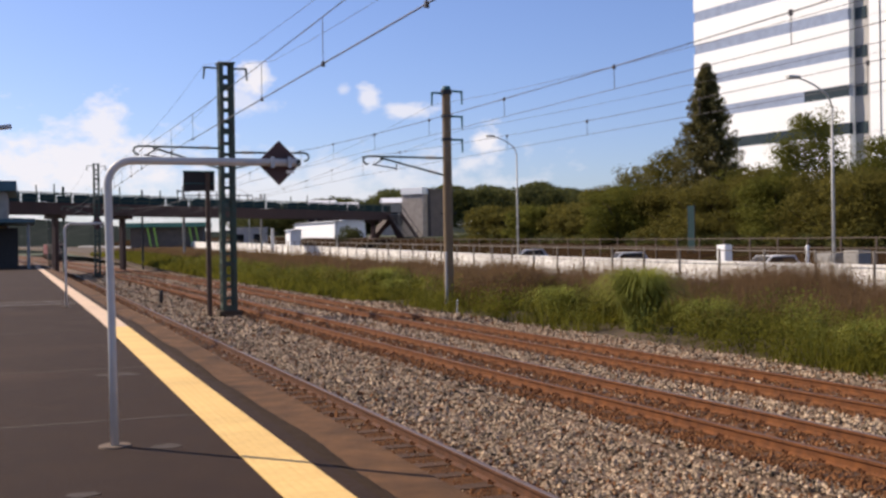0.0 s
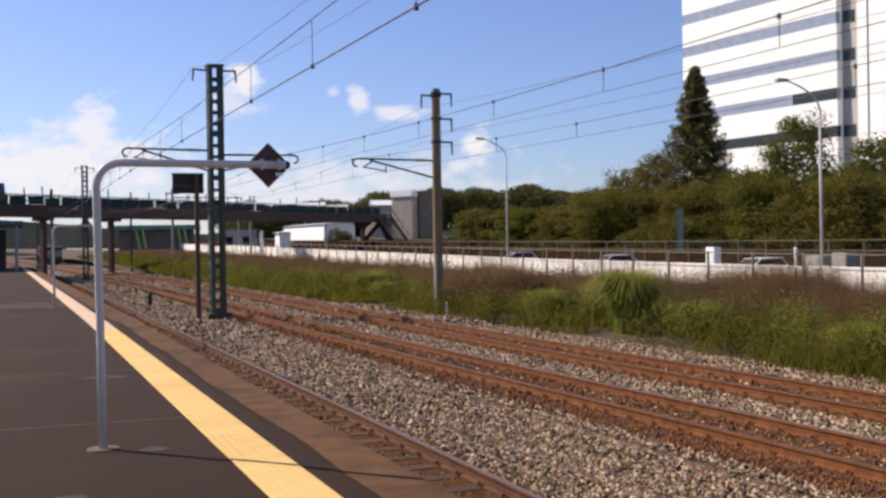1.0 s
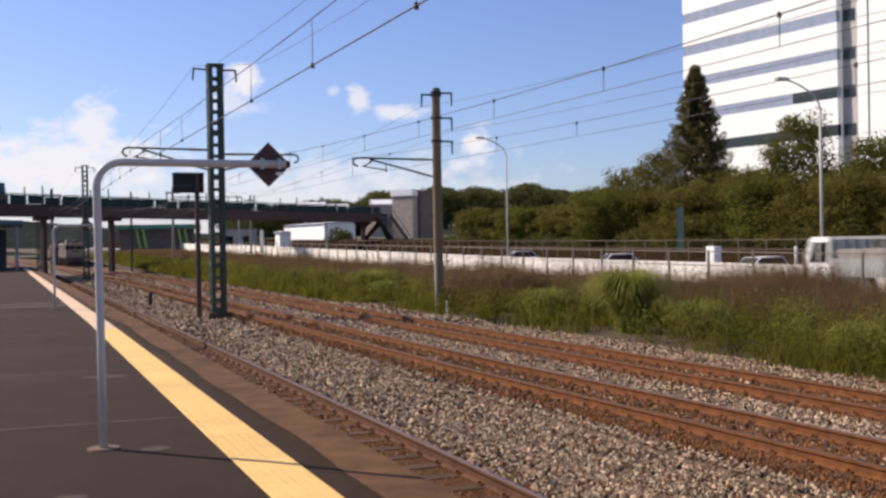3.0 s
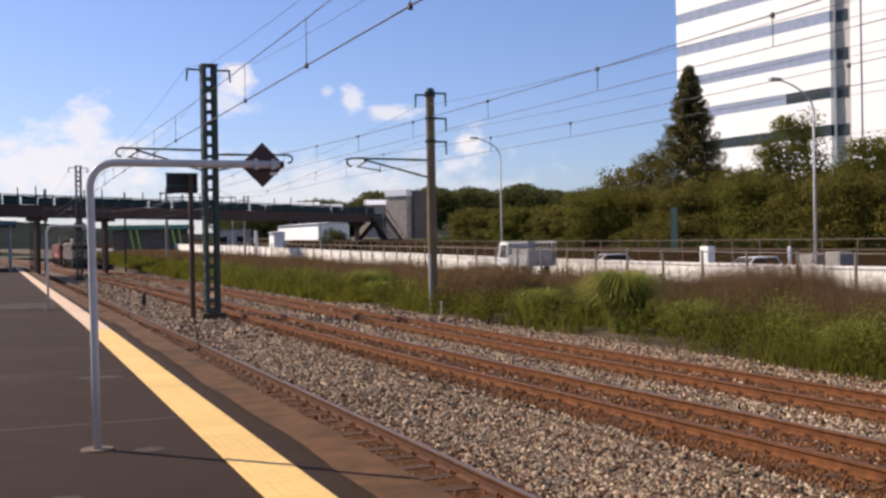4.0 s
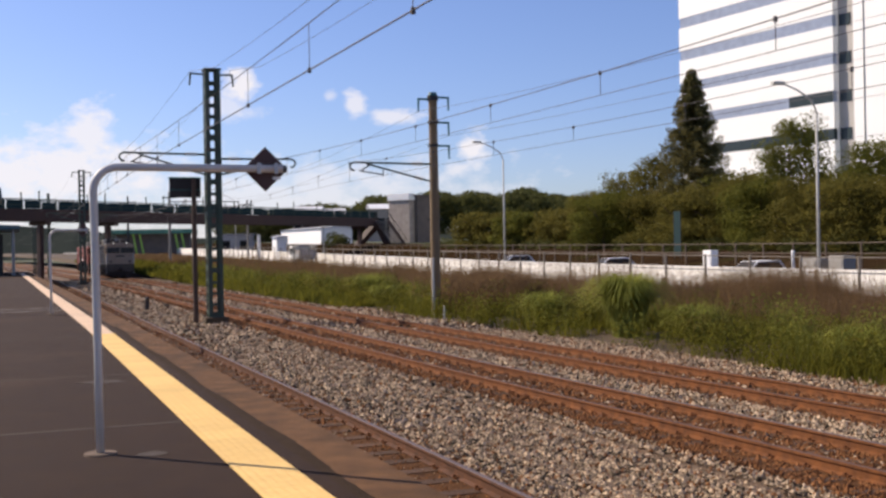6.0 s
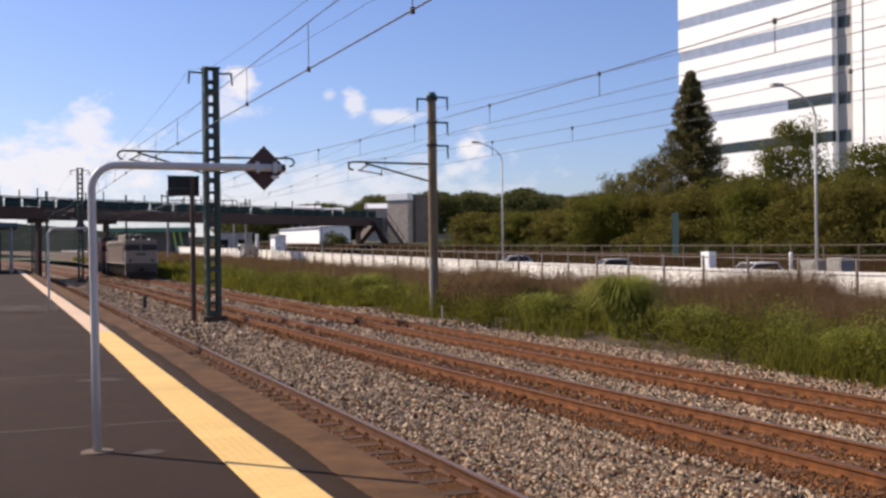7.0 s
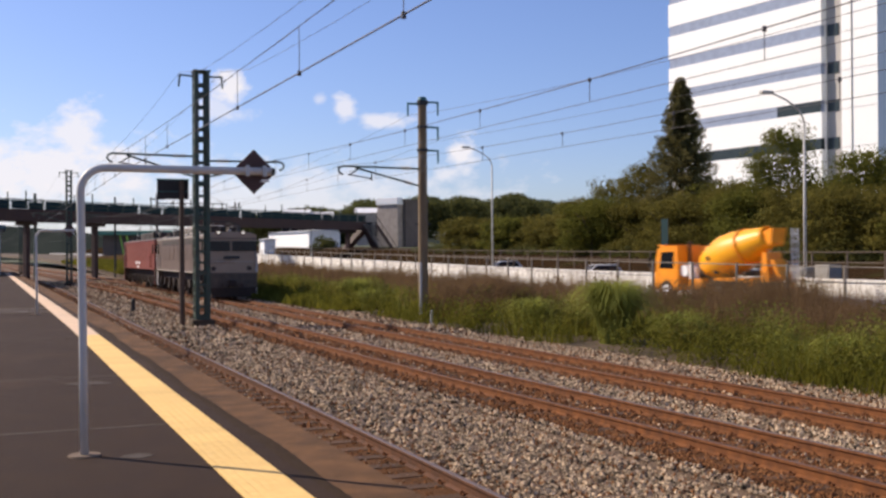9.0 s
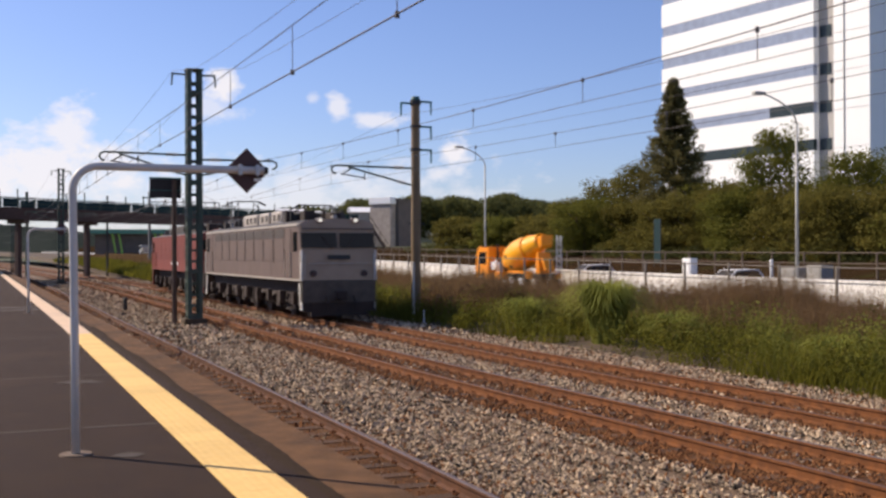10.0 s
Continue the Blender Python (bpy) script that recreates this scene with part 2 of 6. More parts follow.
GREYPAINT = mat("grey_paint", (0.30, 0.31, 0.31), 0.55, scale=2, bump=0.05)
GREENROOF = mat("green_roof", (0.10, 0.28, 0.20), 0.5, scale=0.5, bump=0.05)
LIME = mat("lime_paint", (0.35, 0.62, 0.10), 0.5, bump=0.03)
HILLFAR = mat("hazy_hill", (0.046, 0.054, 0.046), 0.95, second=(0.030, 0.038, 0.032), scale=0.02, bump=0.3, fine=0.1, spec=0.0, space="World")
TOWERGREY = mat("tower_concrete", (0.165, 0.136, 0.118), 0.88, second=(0.125, 0.104, 0.092), scale=0.8, bump=0.2, stain=(0.11, 0.094, 0.084), stain_scale=0.5)
BLUEROOF = mat("blue_roof", (0.06, 0.13, 0.16), 0.5, scale=1, bump=0.05)
BEIGE = mat("beige_panel", (0.42, 0.36, 0.31), 0.8, scale=1.5, bump=0.1)
TEALNET = mat("teal_sheet", (0.030, 0.056, 0.060), 0.95, bump=0.1, spec=0.05)


# ---- mesh helpers ----
def part(name, bm, material, parent=None, label="", smooth=False):
    me = bpy.data.meshes.new(name)
    bm.normal_update()
    bm.to_mesh(me)
    bm.free()
    for m in (material if isinstance(material, (list, tuple)) else (material,)):
        me.materials.append(m)
    if smooth:
        for p in me.polygons:
            p.use_smooth = True
    ob = new(name, me)
    if parent:
        ob.parent = parent
    if label:
        ob["label"] = label
    return ob


def share(name, me, parent, m, label=""):
    ob = new(name, me)
    ob.parent = parent
    ob.matrix_basis = m
    if label:
        ob["label"] = label
    return ob


def empty(name, x, y, z, rz=0, **tags):
    ob = new(name)
    ob.matrix_basis = pose(x, y, z, 0, 0, rz)
    return tagged(ob, **tags)


def box(bm, x0, y0, z0, x1, y1, z1, bevel=0.0, m=None, mi=0):
    """A box between two corners, its edges rounded by bevel."""
    r = bmesh.ops.create_cube(bm, size=1.0, matrix=Matrix.LocRotScale(((x0 + x1) / 2, (y0 + y1) / 2, (z0 + z1) / 2), None, (abs(x1 - x0), abs(y1 - y0), abs(z1 - z0))))
    vs = r["verts"]
    fs = {f for v in vs for f in v.link_faces}
    for f in fs:
        f.material_index = mi
    if bevel:
        es = list({e for v in vs for e in v.link_edges})
        out = bmesh.ops.bevel(bm, geom=es, offset=bevel, segments=2, affect="EDGES", profile=0.6)
        vs = list({v for f in out["faces"] for v in f.verts} | {v for v in vs if v.is_valid})
    if m is not None:
        bmesh.ops.transform(bm, matrix=m, verts=[v for v in vs if v.is_valid])
    return bm


def cyl(bm, a, b, r0, r1=None, seg=10, caps=True):
    """A tapered round bar from a to b."""
    a, b = Vector(a), Vector(b)
    d = b - a
    q = d.to_track_quat("Z", "Y").to_matrix().to_4x4()
    bmesh.ops.create_cone(bm, cap_ends=caps, segments=seg, radius1=r0, radius2=r0 if r1 is None else r1, depth=d.length,
                          matrix=Matrix.Translation((a + b) / 2) @ q)
    return bm


def tube(bm, pts, r, seg=10):
    """A round pipe along points, with joined rings."""
    pts = [Vector(p) for p in pts]
    rings = []
    for i, p in enumerate(pts):
        d = (pts[min(i + 1, len(pts) - 1)] - pts[max(i - 1, 0)]).normalized()
        q = d.to_track_quat("Z", "Y")
        rings.append([bm.verts.new(p + q @ Vector((r * math.cos(a), r * math.sin(a), 0))) for a in (math.tau * k / seg for k in range(seg))])
    for u, v in zip(rings, rings[1:]):
        # turn the next ring to the nearest match
        k0 = min(range(seg), key=lambda k: (v[k].co - u[0].co).length)
        for k in range(seg):
            bm.faces.new((u[k], u[(k + 1) % seg], v[(k + 1 + k0) % seg], v[(k + k0) % seg]))
    bm.faces.new(rings[0][::-1])
    bm.faces.new(rings[-1])
    return bm


def sweep(bm, section, stations, mi=0, close=True):
    """A section of (across, up) carried along stations of (x, y, z) that run along y."""
    rows = [[bm.verts.new((x + a, y, z + u)) for a, u in section] for x, y, z in stations]
    n = len(section)
    for u, v in zip(rows, rows[1:]):
        for k in range(n if close else n - 1):
            f = bm.faces.new((u[k], v[k], v[(k + 1) % n], u[(k + 1) % n]))
            f.material_index = mi
    if close:
        bm.faces.new(rows[0])
        bm.faces.new(rows[-1][::-1])
    return bm


def prism(bm, pts, x0, x1):
    """A side outline of (y, z) drawn across from x0 to x1."""
    a = [bm.verts.new((x0, y, z)) for y, z in pts]
    b = [bm.verts.new((x1, y, z)) for y, z in pts]
    n = len(pts)
    for i in range(n):
        bm.faces.new((a[i], a[(i + 1) % n], b[(i + 1) % n], b[i]))
    bm.faces.new(a[::-1])
    bm.faces.new(b)
    bmesh.ops.recalc_face_normals(bm, faces=bm.faces)
    return bm


def B():
    return bmesh.new()


def bend(y):
    """How far the line has swung to the left at y: straight up to 40 m, then a wide curve."""
    return -8e-5 * max(0.0, y - 40) ** 2


YS = [-30, -20, -12] + list(range(-8, 64, 4)) + list(range(70, 130, 10)) + list(range(140, 620, 20))

# ---- ground, platform and tracks ----
RAIL_BASE = -0.15
T1, T2, T3 = 3.9, 8.5, 11.6
HALF = 0.565
# how the three centre lines wander along the way before the wide curve
LINES = {T1: ((12, 3.965), (36, 3.84), (100, 3.8), (200, 2.8)), T2: ((8, 8.93), (11, 8.83), (15, 8.67), (20, 8.53), (27, 8.45), (45, 8.42), (80, 8.22), (130, 7.4), (200, 6.1)), T3: ((10, 11.79), (15, 11.66), (21, 11.57), (60, 11.6), (80, 11.55), (95, 11.37), (130, 10.8), (200, 9.4))}


def centre(k, y):
    """Where the centre line of track k runs at y, eased over a few metres."""
    a, b = zip(*LINES[k])
    return sum(float(np.interp(y + d, a, b)) for d in (-4, -2, 0, 2, 4)) / 5 + bend(y)


def beside(x, y):
    """A place laid out between straight tracks, carried along with the real ones."""
    return x + float(np.interp(x, (T1, T2, T3, 15.0), (centre(T1, y) - T1, centre(T2, y) - T2, centre(T3, y) - T3, bend(y))))



def ground():
    bm = B()
    bm2 = [bm.verts.new(p) for p in ((-2500, -600, -0.62), (2500, -600, -0.62), (2500, 3500, -0.62), (-2500, 3500, -0.62))]
    bm.faces.new(bm2)
    tagged(part("ground", bm, GRASSFAR), "flat grassy and earthy ground around the railway", "ground", kind="structure")


ground()


def platform():
    st = [(0.0, y, 0.0) for y in (-30, 8, 24)] + [(-0.009 * (y - 24), y, 0) for y in (40, 60, 80, 100, 116)]
    bm = sweep(B(), ((-14, -0.6), (2.0, -0.6), (2.0, 0.836), (-14, 0.836)), st)
    pf = tagged(part("platform", bm, ASPHALT), "worn dark asphalt railway platform with a rough surface", "platform", kind="structure")
    # edge of coarse old concrete, a hair lower than the asphalt, with a lip over the track
    bm = sweep(B(), ((2.003, -0.6), (2.32, -0.6), (2.32, 0.70), (2.50, 0.70), (2.50, 0.818), (2.49, 0.828), (2.003, 0.828)), st)
    part("coping", bm, COPING, pf, "rust-stained concrete platform edge")
    for y in (9.9, 14.2, 21.0, 29.6):
        bm = box(B(), -14, y, 0.8365, 1.42, y + 0.06, 0.8385)
        part("joint", bm, ASPHALT_DARK, pf)
    for y in (31.8, 33.4):
        bm = box(B(), -14, y, 0.8365, 1.3, y + 0.12, 0.8385)
        part("joint", bm, CONCRETE, pf)
    # ragged strip of soil and moss in the seam between asphalt and coping
    rng = random.Random(9)
    bm = B()
    rows = []
    for i in range(261):
        y = 3.0 + i * 0.08
        w = 0.05 + 0.02 * math.sin(y * 0.9) + 0.012 * math.sin(y * 2.3 + 1) + 0.006 * rng.uniform(-1, 1)
        rows.append([bm.verts.new(p) for p in ((1.97, y, 0.8375), (2.01, y, 0.8375), (2.02 + w, y, 0.832), (2.04 + w, y, 0.826))])
    for a, b in zip(rows, rows[1:]):
        for k in range(3):
            bm.faces.new((a[k], a[k + 1], b[k + 1], b[k]))
    part("seam_soil", bm, SEAMSOIL, pf, "dark soil and moss in the seam")
    rng = random.Random(4)
    for x, y, r, m in ((0.98, 8.45, 0.13, ASPHALT_DARK), (0.3, 7.0, 0.10, ASPHALT_DARK), (-1.2, 11.8, 0.35, ASPHALT_DARK), (-0.6, 6.6, 0.2, ASPHALT_DARK), (1.0, 13.5, 0.25, ASPHALT_DARK)):
        bm = B()
        ring = [bm.verts.new((x + r * rng.uniform(0.7, 1.3) * math.cos(a), y + r * rng.uniform(0.5, 1.0) * math.sin(a), 0.8395)) for a in (math.tau * i / 14 for i in range(14))]
        low = [bm.verts.new((v.co.x, v.co.y, 0.83)) for v in ring]
        bm.faces.new(ring)
        for i in range(14):
            bm.faces.new((ring[i - 1], low[i - 1], low[i], ring[i]))
        part("patch", bm, m, pf)
    return pf


PLATFORM = platform()


def tactile(pf):
    """Yellow tactile slabs: one strip of square blocks with rows of studs."""
    def slab(studs, material=YELLOW):
        bm = box(B(), -0.198, -0.198, 0, 0.198, 0.198, 0.012, 0.002)
        if studs:
            for i in range(6):
                for j in range(6):
                    bmesh.ops.create_cone(bm, cap_ends=True, segments=6, radius1=0.019, radius2=0.014, depth=0.0025,
                                          matrix=Matrix.Translation((-0.165 + 0.066 * i, -0.165 + 0.066 * j, 0.0128)))
        me = bpy.data.meshes.new("tactile_slab")
        bm.to_mesh(me)
        bm.free()
        me.materials.append(material)
        return me
    near, far, pale = slab(True), slab(False), slab(False, PALESLAB)
    for k in range(298):
        y = -11.0 + 0.4 * k
        x = 1.63 - 0.009 * max(0, y - 24)
        share("tactile_slab", near if 3 < y < 13 else far if y < 3 else far if y < 21.5 else pale, pf, pose(x, y, 0.836))


def ballast_bed():
    sec = ((2.2, -0.62), (2.2, -0.21), (4.4, -0.21), (4.75, -0.16), (5.2, -0.16), (5.9, -0.20), (6.7, -0.21), (7.2, -0.165), (10.2, -0.16), (13.2, -0.165), (14.6, -0.22), (15.8, -0.62))
    bm = B()
    rows = [[bm.verts.new((beside(a, y), y, u)) for a, u in sec] for y in YS]
    for p, q in zip(rows, rows[1:]):
        for k in range(len(sec) - 1):
            bm.faces.new((p[k], p[k + 1], q[k + 1], q[k]))
    return tagged(part("ballast_bed", bm, BALLAST), "bed of grey crushed stone under the railway tracks", "ballast", kind="structure")


BED = ballast_bed()


def loose_stones():
    """Crushed stone heaped over the bed, thick near the platform, thinning out far away."""
    rng = np.random.default_rng(5)
    for name, material, spans, lab in (("ballast_stones", STONE, ((4.6, 7.35, 1.0), (9.45, 10.65, 1.0), (12.55, 14.7, 0.9), (3.2, 4.4, 0.08), (8.1, 8.9, 0.12), (11.2, 12.0, 0.12)), "loose grey and pale crushed ballast stones"),
                                       ("rusty_stones", STONE_RUST, ((3.0, 4.5, 0.6), (7.4, 9.6, 0.6), (10.5, 12.7, 0.6), (4.5, 4.8, 0.5), (4.8, 7.2, 0.16), (9.5, 10.6, 0.16), (12.6, 14.6, 0.22), (7.2, 7.6, 0.5)), "rust-brown crushed ballast stones between the rails")):
        verts, faces = [], []
        shape = np.array([(1, 0, 0), (-1, 0, 0), (0, 1, 0), (0, -1, 0), (0, 0, 1), (0, 0, -1)], float)
        tri = ((0, 2, 4), (2, 1, 4), (1, 3, 4), (3, 0, 4), (2, 0, 5), (1, 2, 5), (3, 1, 5), (0, 3, 5))
        for x0, x1, dens in spans:
            for y0, y1, per, size in ((-10, 1.5, 60, 0.06), (1.5, 14, 420, 0.031), (14, 30, 190, 0.040), (30, 64, 50, 0.064), (64, 112, 14, 0.10)):
                n = int((x1 - x0) * (y1 - y0) * per * dens)
                for x, y, s, a, h in zip(rng.uniform(x0, x1, n), rng.uniform(y0, y1, n), rng.uniform(0.6, 1.35, n) * size, rng.uniform(0, math.tau, n), rng.uniform(0.55, 1.0, n)):
                    c, d = math.cos(a), math.sin(a)
                    jit = rng.uniform(0.5, 1.3, (6, 1))
                    p = shape * jit * s
                    z = -0.155 - (0.045 if 5.5 < x < 7.0 else 0.0) - (0.02 if x < 4.45 else 0.0) - max(0.0, x - 13.2) * 0.04
                    x = beside(x, y)
                    q = len(verts)
                    verts += [(x + c * u - d * v * 0.8, y + d * u + c * v * 0.8, z + w * h + s * 0.25) for u, v, w in p]
                    faces += [(q + i, q + j, q + k) for i, j, k in tri]
        me = bpy.data.meshes.new(name)
        me.from_pydata(verts, [], faces)
        me.materials.append(material)
        tagged(new(name, me), lab, "ballast", kind="stuff")


def tracks():
    prof = ((-0.0625, RAIL_BASE), (0.0625, RAIL_BASE), (0.0625, RAIL_BASE + 0.012), (0.012, RAIL_BASE + 0.03), (0.012, -0.045), (0.0325, -0.035), (0.0325, -0.004),
            (0.026, 0), (-0.026, 0), (-0.0325, -0.004), (-0.0325, -0.035), (-0.012, -0.045), (-0.012, RAIL_BASE + 0.03), (-0.0625, RAIL_BASE + 0.012))
    bm = box(B(), -1.05, -0.11, -0.29, 1.05, 0.11, -0.145, 0.012)
    sl = bpy.data.meshes.new("sleeper")
    bm.to_mesh(sl)
    bm.free()
    sl.materials.append(SLEEPER)
    bm = B()
    for s in (-1, 1):
        box(bm, s * 0.045 - 0.035, -0.05, -0.148, s * 0.045 + 0.035, 0.05, -0.118, 0.008)
        cyl(bm, (s * 0.075, 0.0, -0.145), (s * 0.075, 0.0, -0.095), 0.018, seg=6)
    clip = bpy.data.meshes.new("fastening")
    bm.to_mesh(clip)
    bm.free()
    clip.materials.append(RUST)
    for cx, name, top, lab in ((T1, "track_near", RAILTOP, "railway track beside the platform with bright-worn rails on dark sleepers"),
                               (T2, "track_middle", RAILTOP, "middle railway track with rusty rails on dark sleepers"),
                               (T3, "track_far", RAILTOP_RUST, "far railway track with rusty brown rails beside the weeds")):
        tr = empty(name, 0, 0, 0, label=lab, category="railway track", kind="structure")
        for s in (-1, 1):
            bm = sweep(B(), prof, [(centre(cx, y) + s * HALF, y, 0) for y in YS])
            for f in bm.faces:
                if f.calc_center_median().z > -0.0025:
                    f.material_index = 1
            part("rail", bm, (DARKRUST if cx == T1 else RUST, top if not (cx == T2 and s < 0) else RAILTOP_RUST), tr)
        bm = sweep(B(), ((-1.15, -0.3), (1.15, -0.3), (1.15, -0.156 if cx == T1 else -0.152), (-1.15, -0.156 if cx == T1 else -0.152)), [(centre(cx, y), y, 0) for y in YS])
        part("stained_bed", bm, TRACKBED, tr, "rust-stained bed under the sleepers")
        y = -12.0
        while y < 112:
            share("sleeper", sl, tr, pose(centre(cx, y), y, 0, 0, 0, random.uniform(-0.8, 0.8)))
            if 2 < y < 34:
                for s in (-1, 1):
                    share("fastening", clip, tr, pose(centre(cx, y) + s * HALF, y, 0))
            y += 0.6
        bm = B()
        while y < 300:
            box(bm, centre(cx, y) - 1.05, y, -0.29, centre(cx, y) + 1.05, y + 0.22, -0.145)
            y += 0.6
        o = part("far_sleepers", bm, SLEEPER, tr)
        o["kind"] = "stuff"


tracks()


def road():
    st = [(0, y, z) for y, z in ((-260, 0.0), (40, 0.0), (75, 0.1), (120, 0.55), (172, 1.3), (300, 2.5), (600, 4))]
    bm = sweep(B(), ((25.8, -0.9), (35.1, -0.9), (35.1, 0.02), (25.8, 0.02)), st)
    rd = tagged(part("road", bm, ROADTOP), "pale sunlit road behind the weeds", "road", kind="structure")
    bm = sweep(B(), ((13.9, -1.0), (30, -1.0), (30, -0.03), (25.7, -0.01), (24, 0.1), (18, -0.05), (14.8, -0.23), (14.2, -0.30)), [(bend(y), y, float(np.interp(y, [a for _, a, _ in st], [b for _, _, b in st]))) for y in YS])
    tagged(part("verge", bm, DIRT), "weedy earth strip between track and road", "verge", kind="structure")
    tops = ((-260, 0.98), (38, 1.0), (52, 1.08), (74, 1.25), (120, 1.9), (172, 2.7), (300, 4.2), (600, 6))
    # wall in cast lengths with a coping on top
    wl = empty("wall_roadside", 0, 0, 0, label="low pale concrete wall along the road with flat coping", category="wall", kind="structure")
    zt = lambda y: float(np.interp(y, [a for a, b in tops], [b for a, b in tops]))
    y = -20.0
    while y < 330:
        L = 5.0 if y < 130 else 20.0
        ya, yb = y, y + L - 0.03
        bm = B()
        v = [bm.verts.new(p) for p in ((35.2, ya, -0.8), (35.5, ya, -0.8), (35.5, ya, zt(ya)), (35.2, ya, zt(ya)), (35.2, yb, -0.8), (35.5, yb, -0.8), (35.5, yb, zt(yb)), (35.2, yb, zt(yb)))]
        for f in ((0, 3, 2, 1), (4, 5, 6, 7), (0, 4, 7, 3), (1, 2, 6, 5), (3, 7, 6, 2), (0, 1, 5, 4)):
            bm.faces.new([v[i] for i in f])
        part("wall_panel", bm, WHITEWALL, wl)
        bm = B()
        v = [bm.verts.new(p) for p in ((35.12, ya, zt(ya)), (35.58, ya, zt(ya)), (35.58, ya, zt(ya) + 0.1), (35.12, ya, zt(ya) + 0.1), (35.12, yb, zt(yb)), (35.58, yb, zt(yb)), (35.58, yb, zt(yb) + 0.1), (35.12, yb, zt(yb) + 0.1))]
        for f in ((0, 3, 2, 1), (4, 5, 6, 7), (0, 4, 7, 3), (1, 2, 6, 5), (3, 7, 6, 2), (0, 1, 5, 4)):
            bm.faces.new([v[i] for i in f])
        part("wall_coping", bm, WHITEWALL, wl)
        y += L
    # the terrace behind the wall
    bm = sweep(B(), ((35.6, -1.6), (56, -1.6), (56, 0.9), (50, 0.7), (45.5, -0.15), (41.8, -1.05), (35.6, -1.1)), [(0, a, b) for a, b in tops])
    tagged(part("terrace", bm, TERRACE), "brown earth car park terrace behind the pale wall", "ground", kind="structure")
    bm = sweep(B(), ((56, -1.6), (400, -1.6), (400, 2.4), (56, 0.9)), [(0, a, b) for a, b in tops])
    tagged(part("rise", bm, GRASSFAR), "grassy rise under the trees", "ground", kind="structure")
    return zt


WALLTOP = road()


# ---- line-side posts and wires ----
def stop_sign(x, y, arm, board, label, facing=0):
    """A bent pipe post whose arm carries a diamond board."""
    s = empty("stop_post", x, y, 0.836, label=label, category="sign post", group="stop signs on the platform")
    h, r = 2.21, 0.19
    pts = [(0, 0, 0.0), (-0.006, 0, 0.8), (-0.02, 0, h - r)] + [(-0.02 + r - r * math.cos(a), 0, h - r + r * math.sin(a)) for a in (radians(d) for d in range(10, 90, 10))] + [(r, 0, h), (arm, 0, h)]
    part("pipe", tube(B(), pts, 0.031, 14), PALEPIPE, s, smooth=True)
    bm = B()
    bmesh.ops.create_cone(bm, cap_ends=True, segments=24, radius1=0.125, radius2=0.12, depth=0.012, matrix=Matrix.Translation((0.0, 0, 0.006)))
    part("foot_plate", bm, FOOTRING, s, "cast grey foot ring")
    part("end_cap", cyl(B(), (arm, 0, h), (arm + 0.03, 0, h), 0.034, 0.03, 12), BLACK, s)
    if board:
        d = 0.185
        bm = B()
        bm_m = pose(arm - 0.13, 0.055, h, 0, 45, 0)
        k = d / math.sqrt(2) * 1.0
        box(bm, -k, -0.006, -k, k, 0.006, k, 0.004, bm_m)
        bd = part("board", bm, SIGNRED, s, "black diamond board seen from behind")
        for sg in (-1, 1):
            bm = B()
            cyl(bm, (arm - 0.13 + sg * 0.07, -0.035, h), (arm - 0.13 + sg * 0.07, 0.05, h), 0.012, seg=8)
            box(bm, arm - 0.13 + sg * 0.07 - 0.016, -0.04, h - 0.045, arm - 0.13 + sg * 0.07 + 0.016, -0.03, h + 0.045, 0.003)
            part("clamp", bm, GALV, s)
        bm = box(B(), arm - 0.07, 0.045, h - 0.085, arm - 0.005, 0.049, h - 0.06)
        part("sticker", bm, WHITEPAINT, s, "small pale sticker")
    return s


stop_sign(0.615, 8.62, 1.462, True, "bent pale steel pipe post with a black diamond stop board")
stop_sign(0.98, 30.1, 0.95, True, "slender bent pale pipe post farther along the platform")


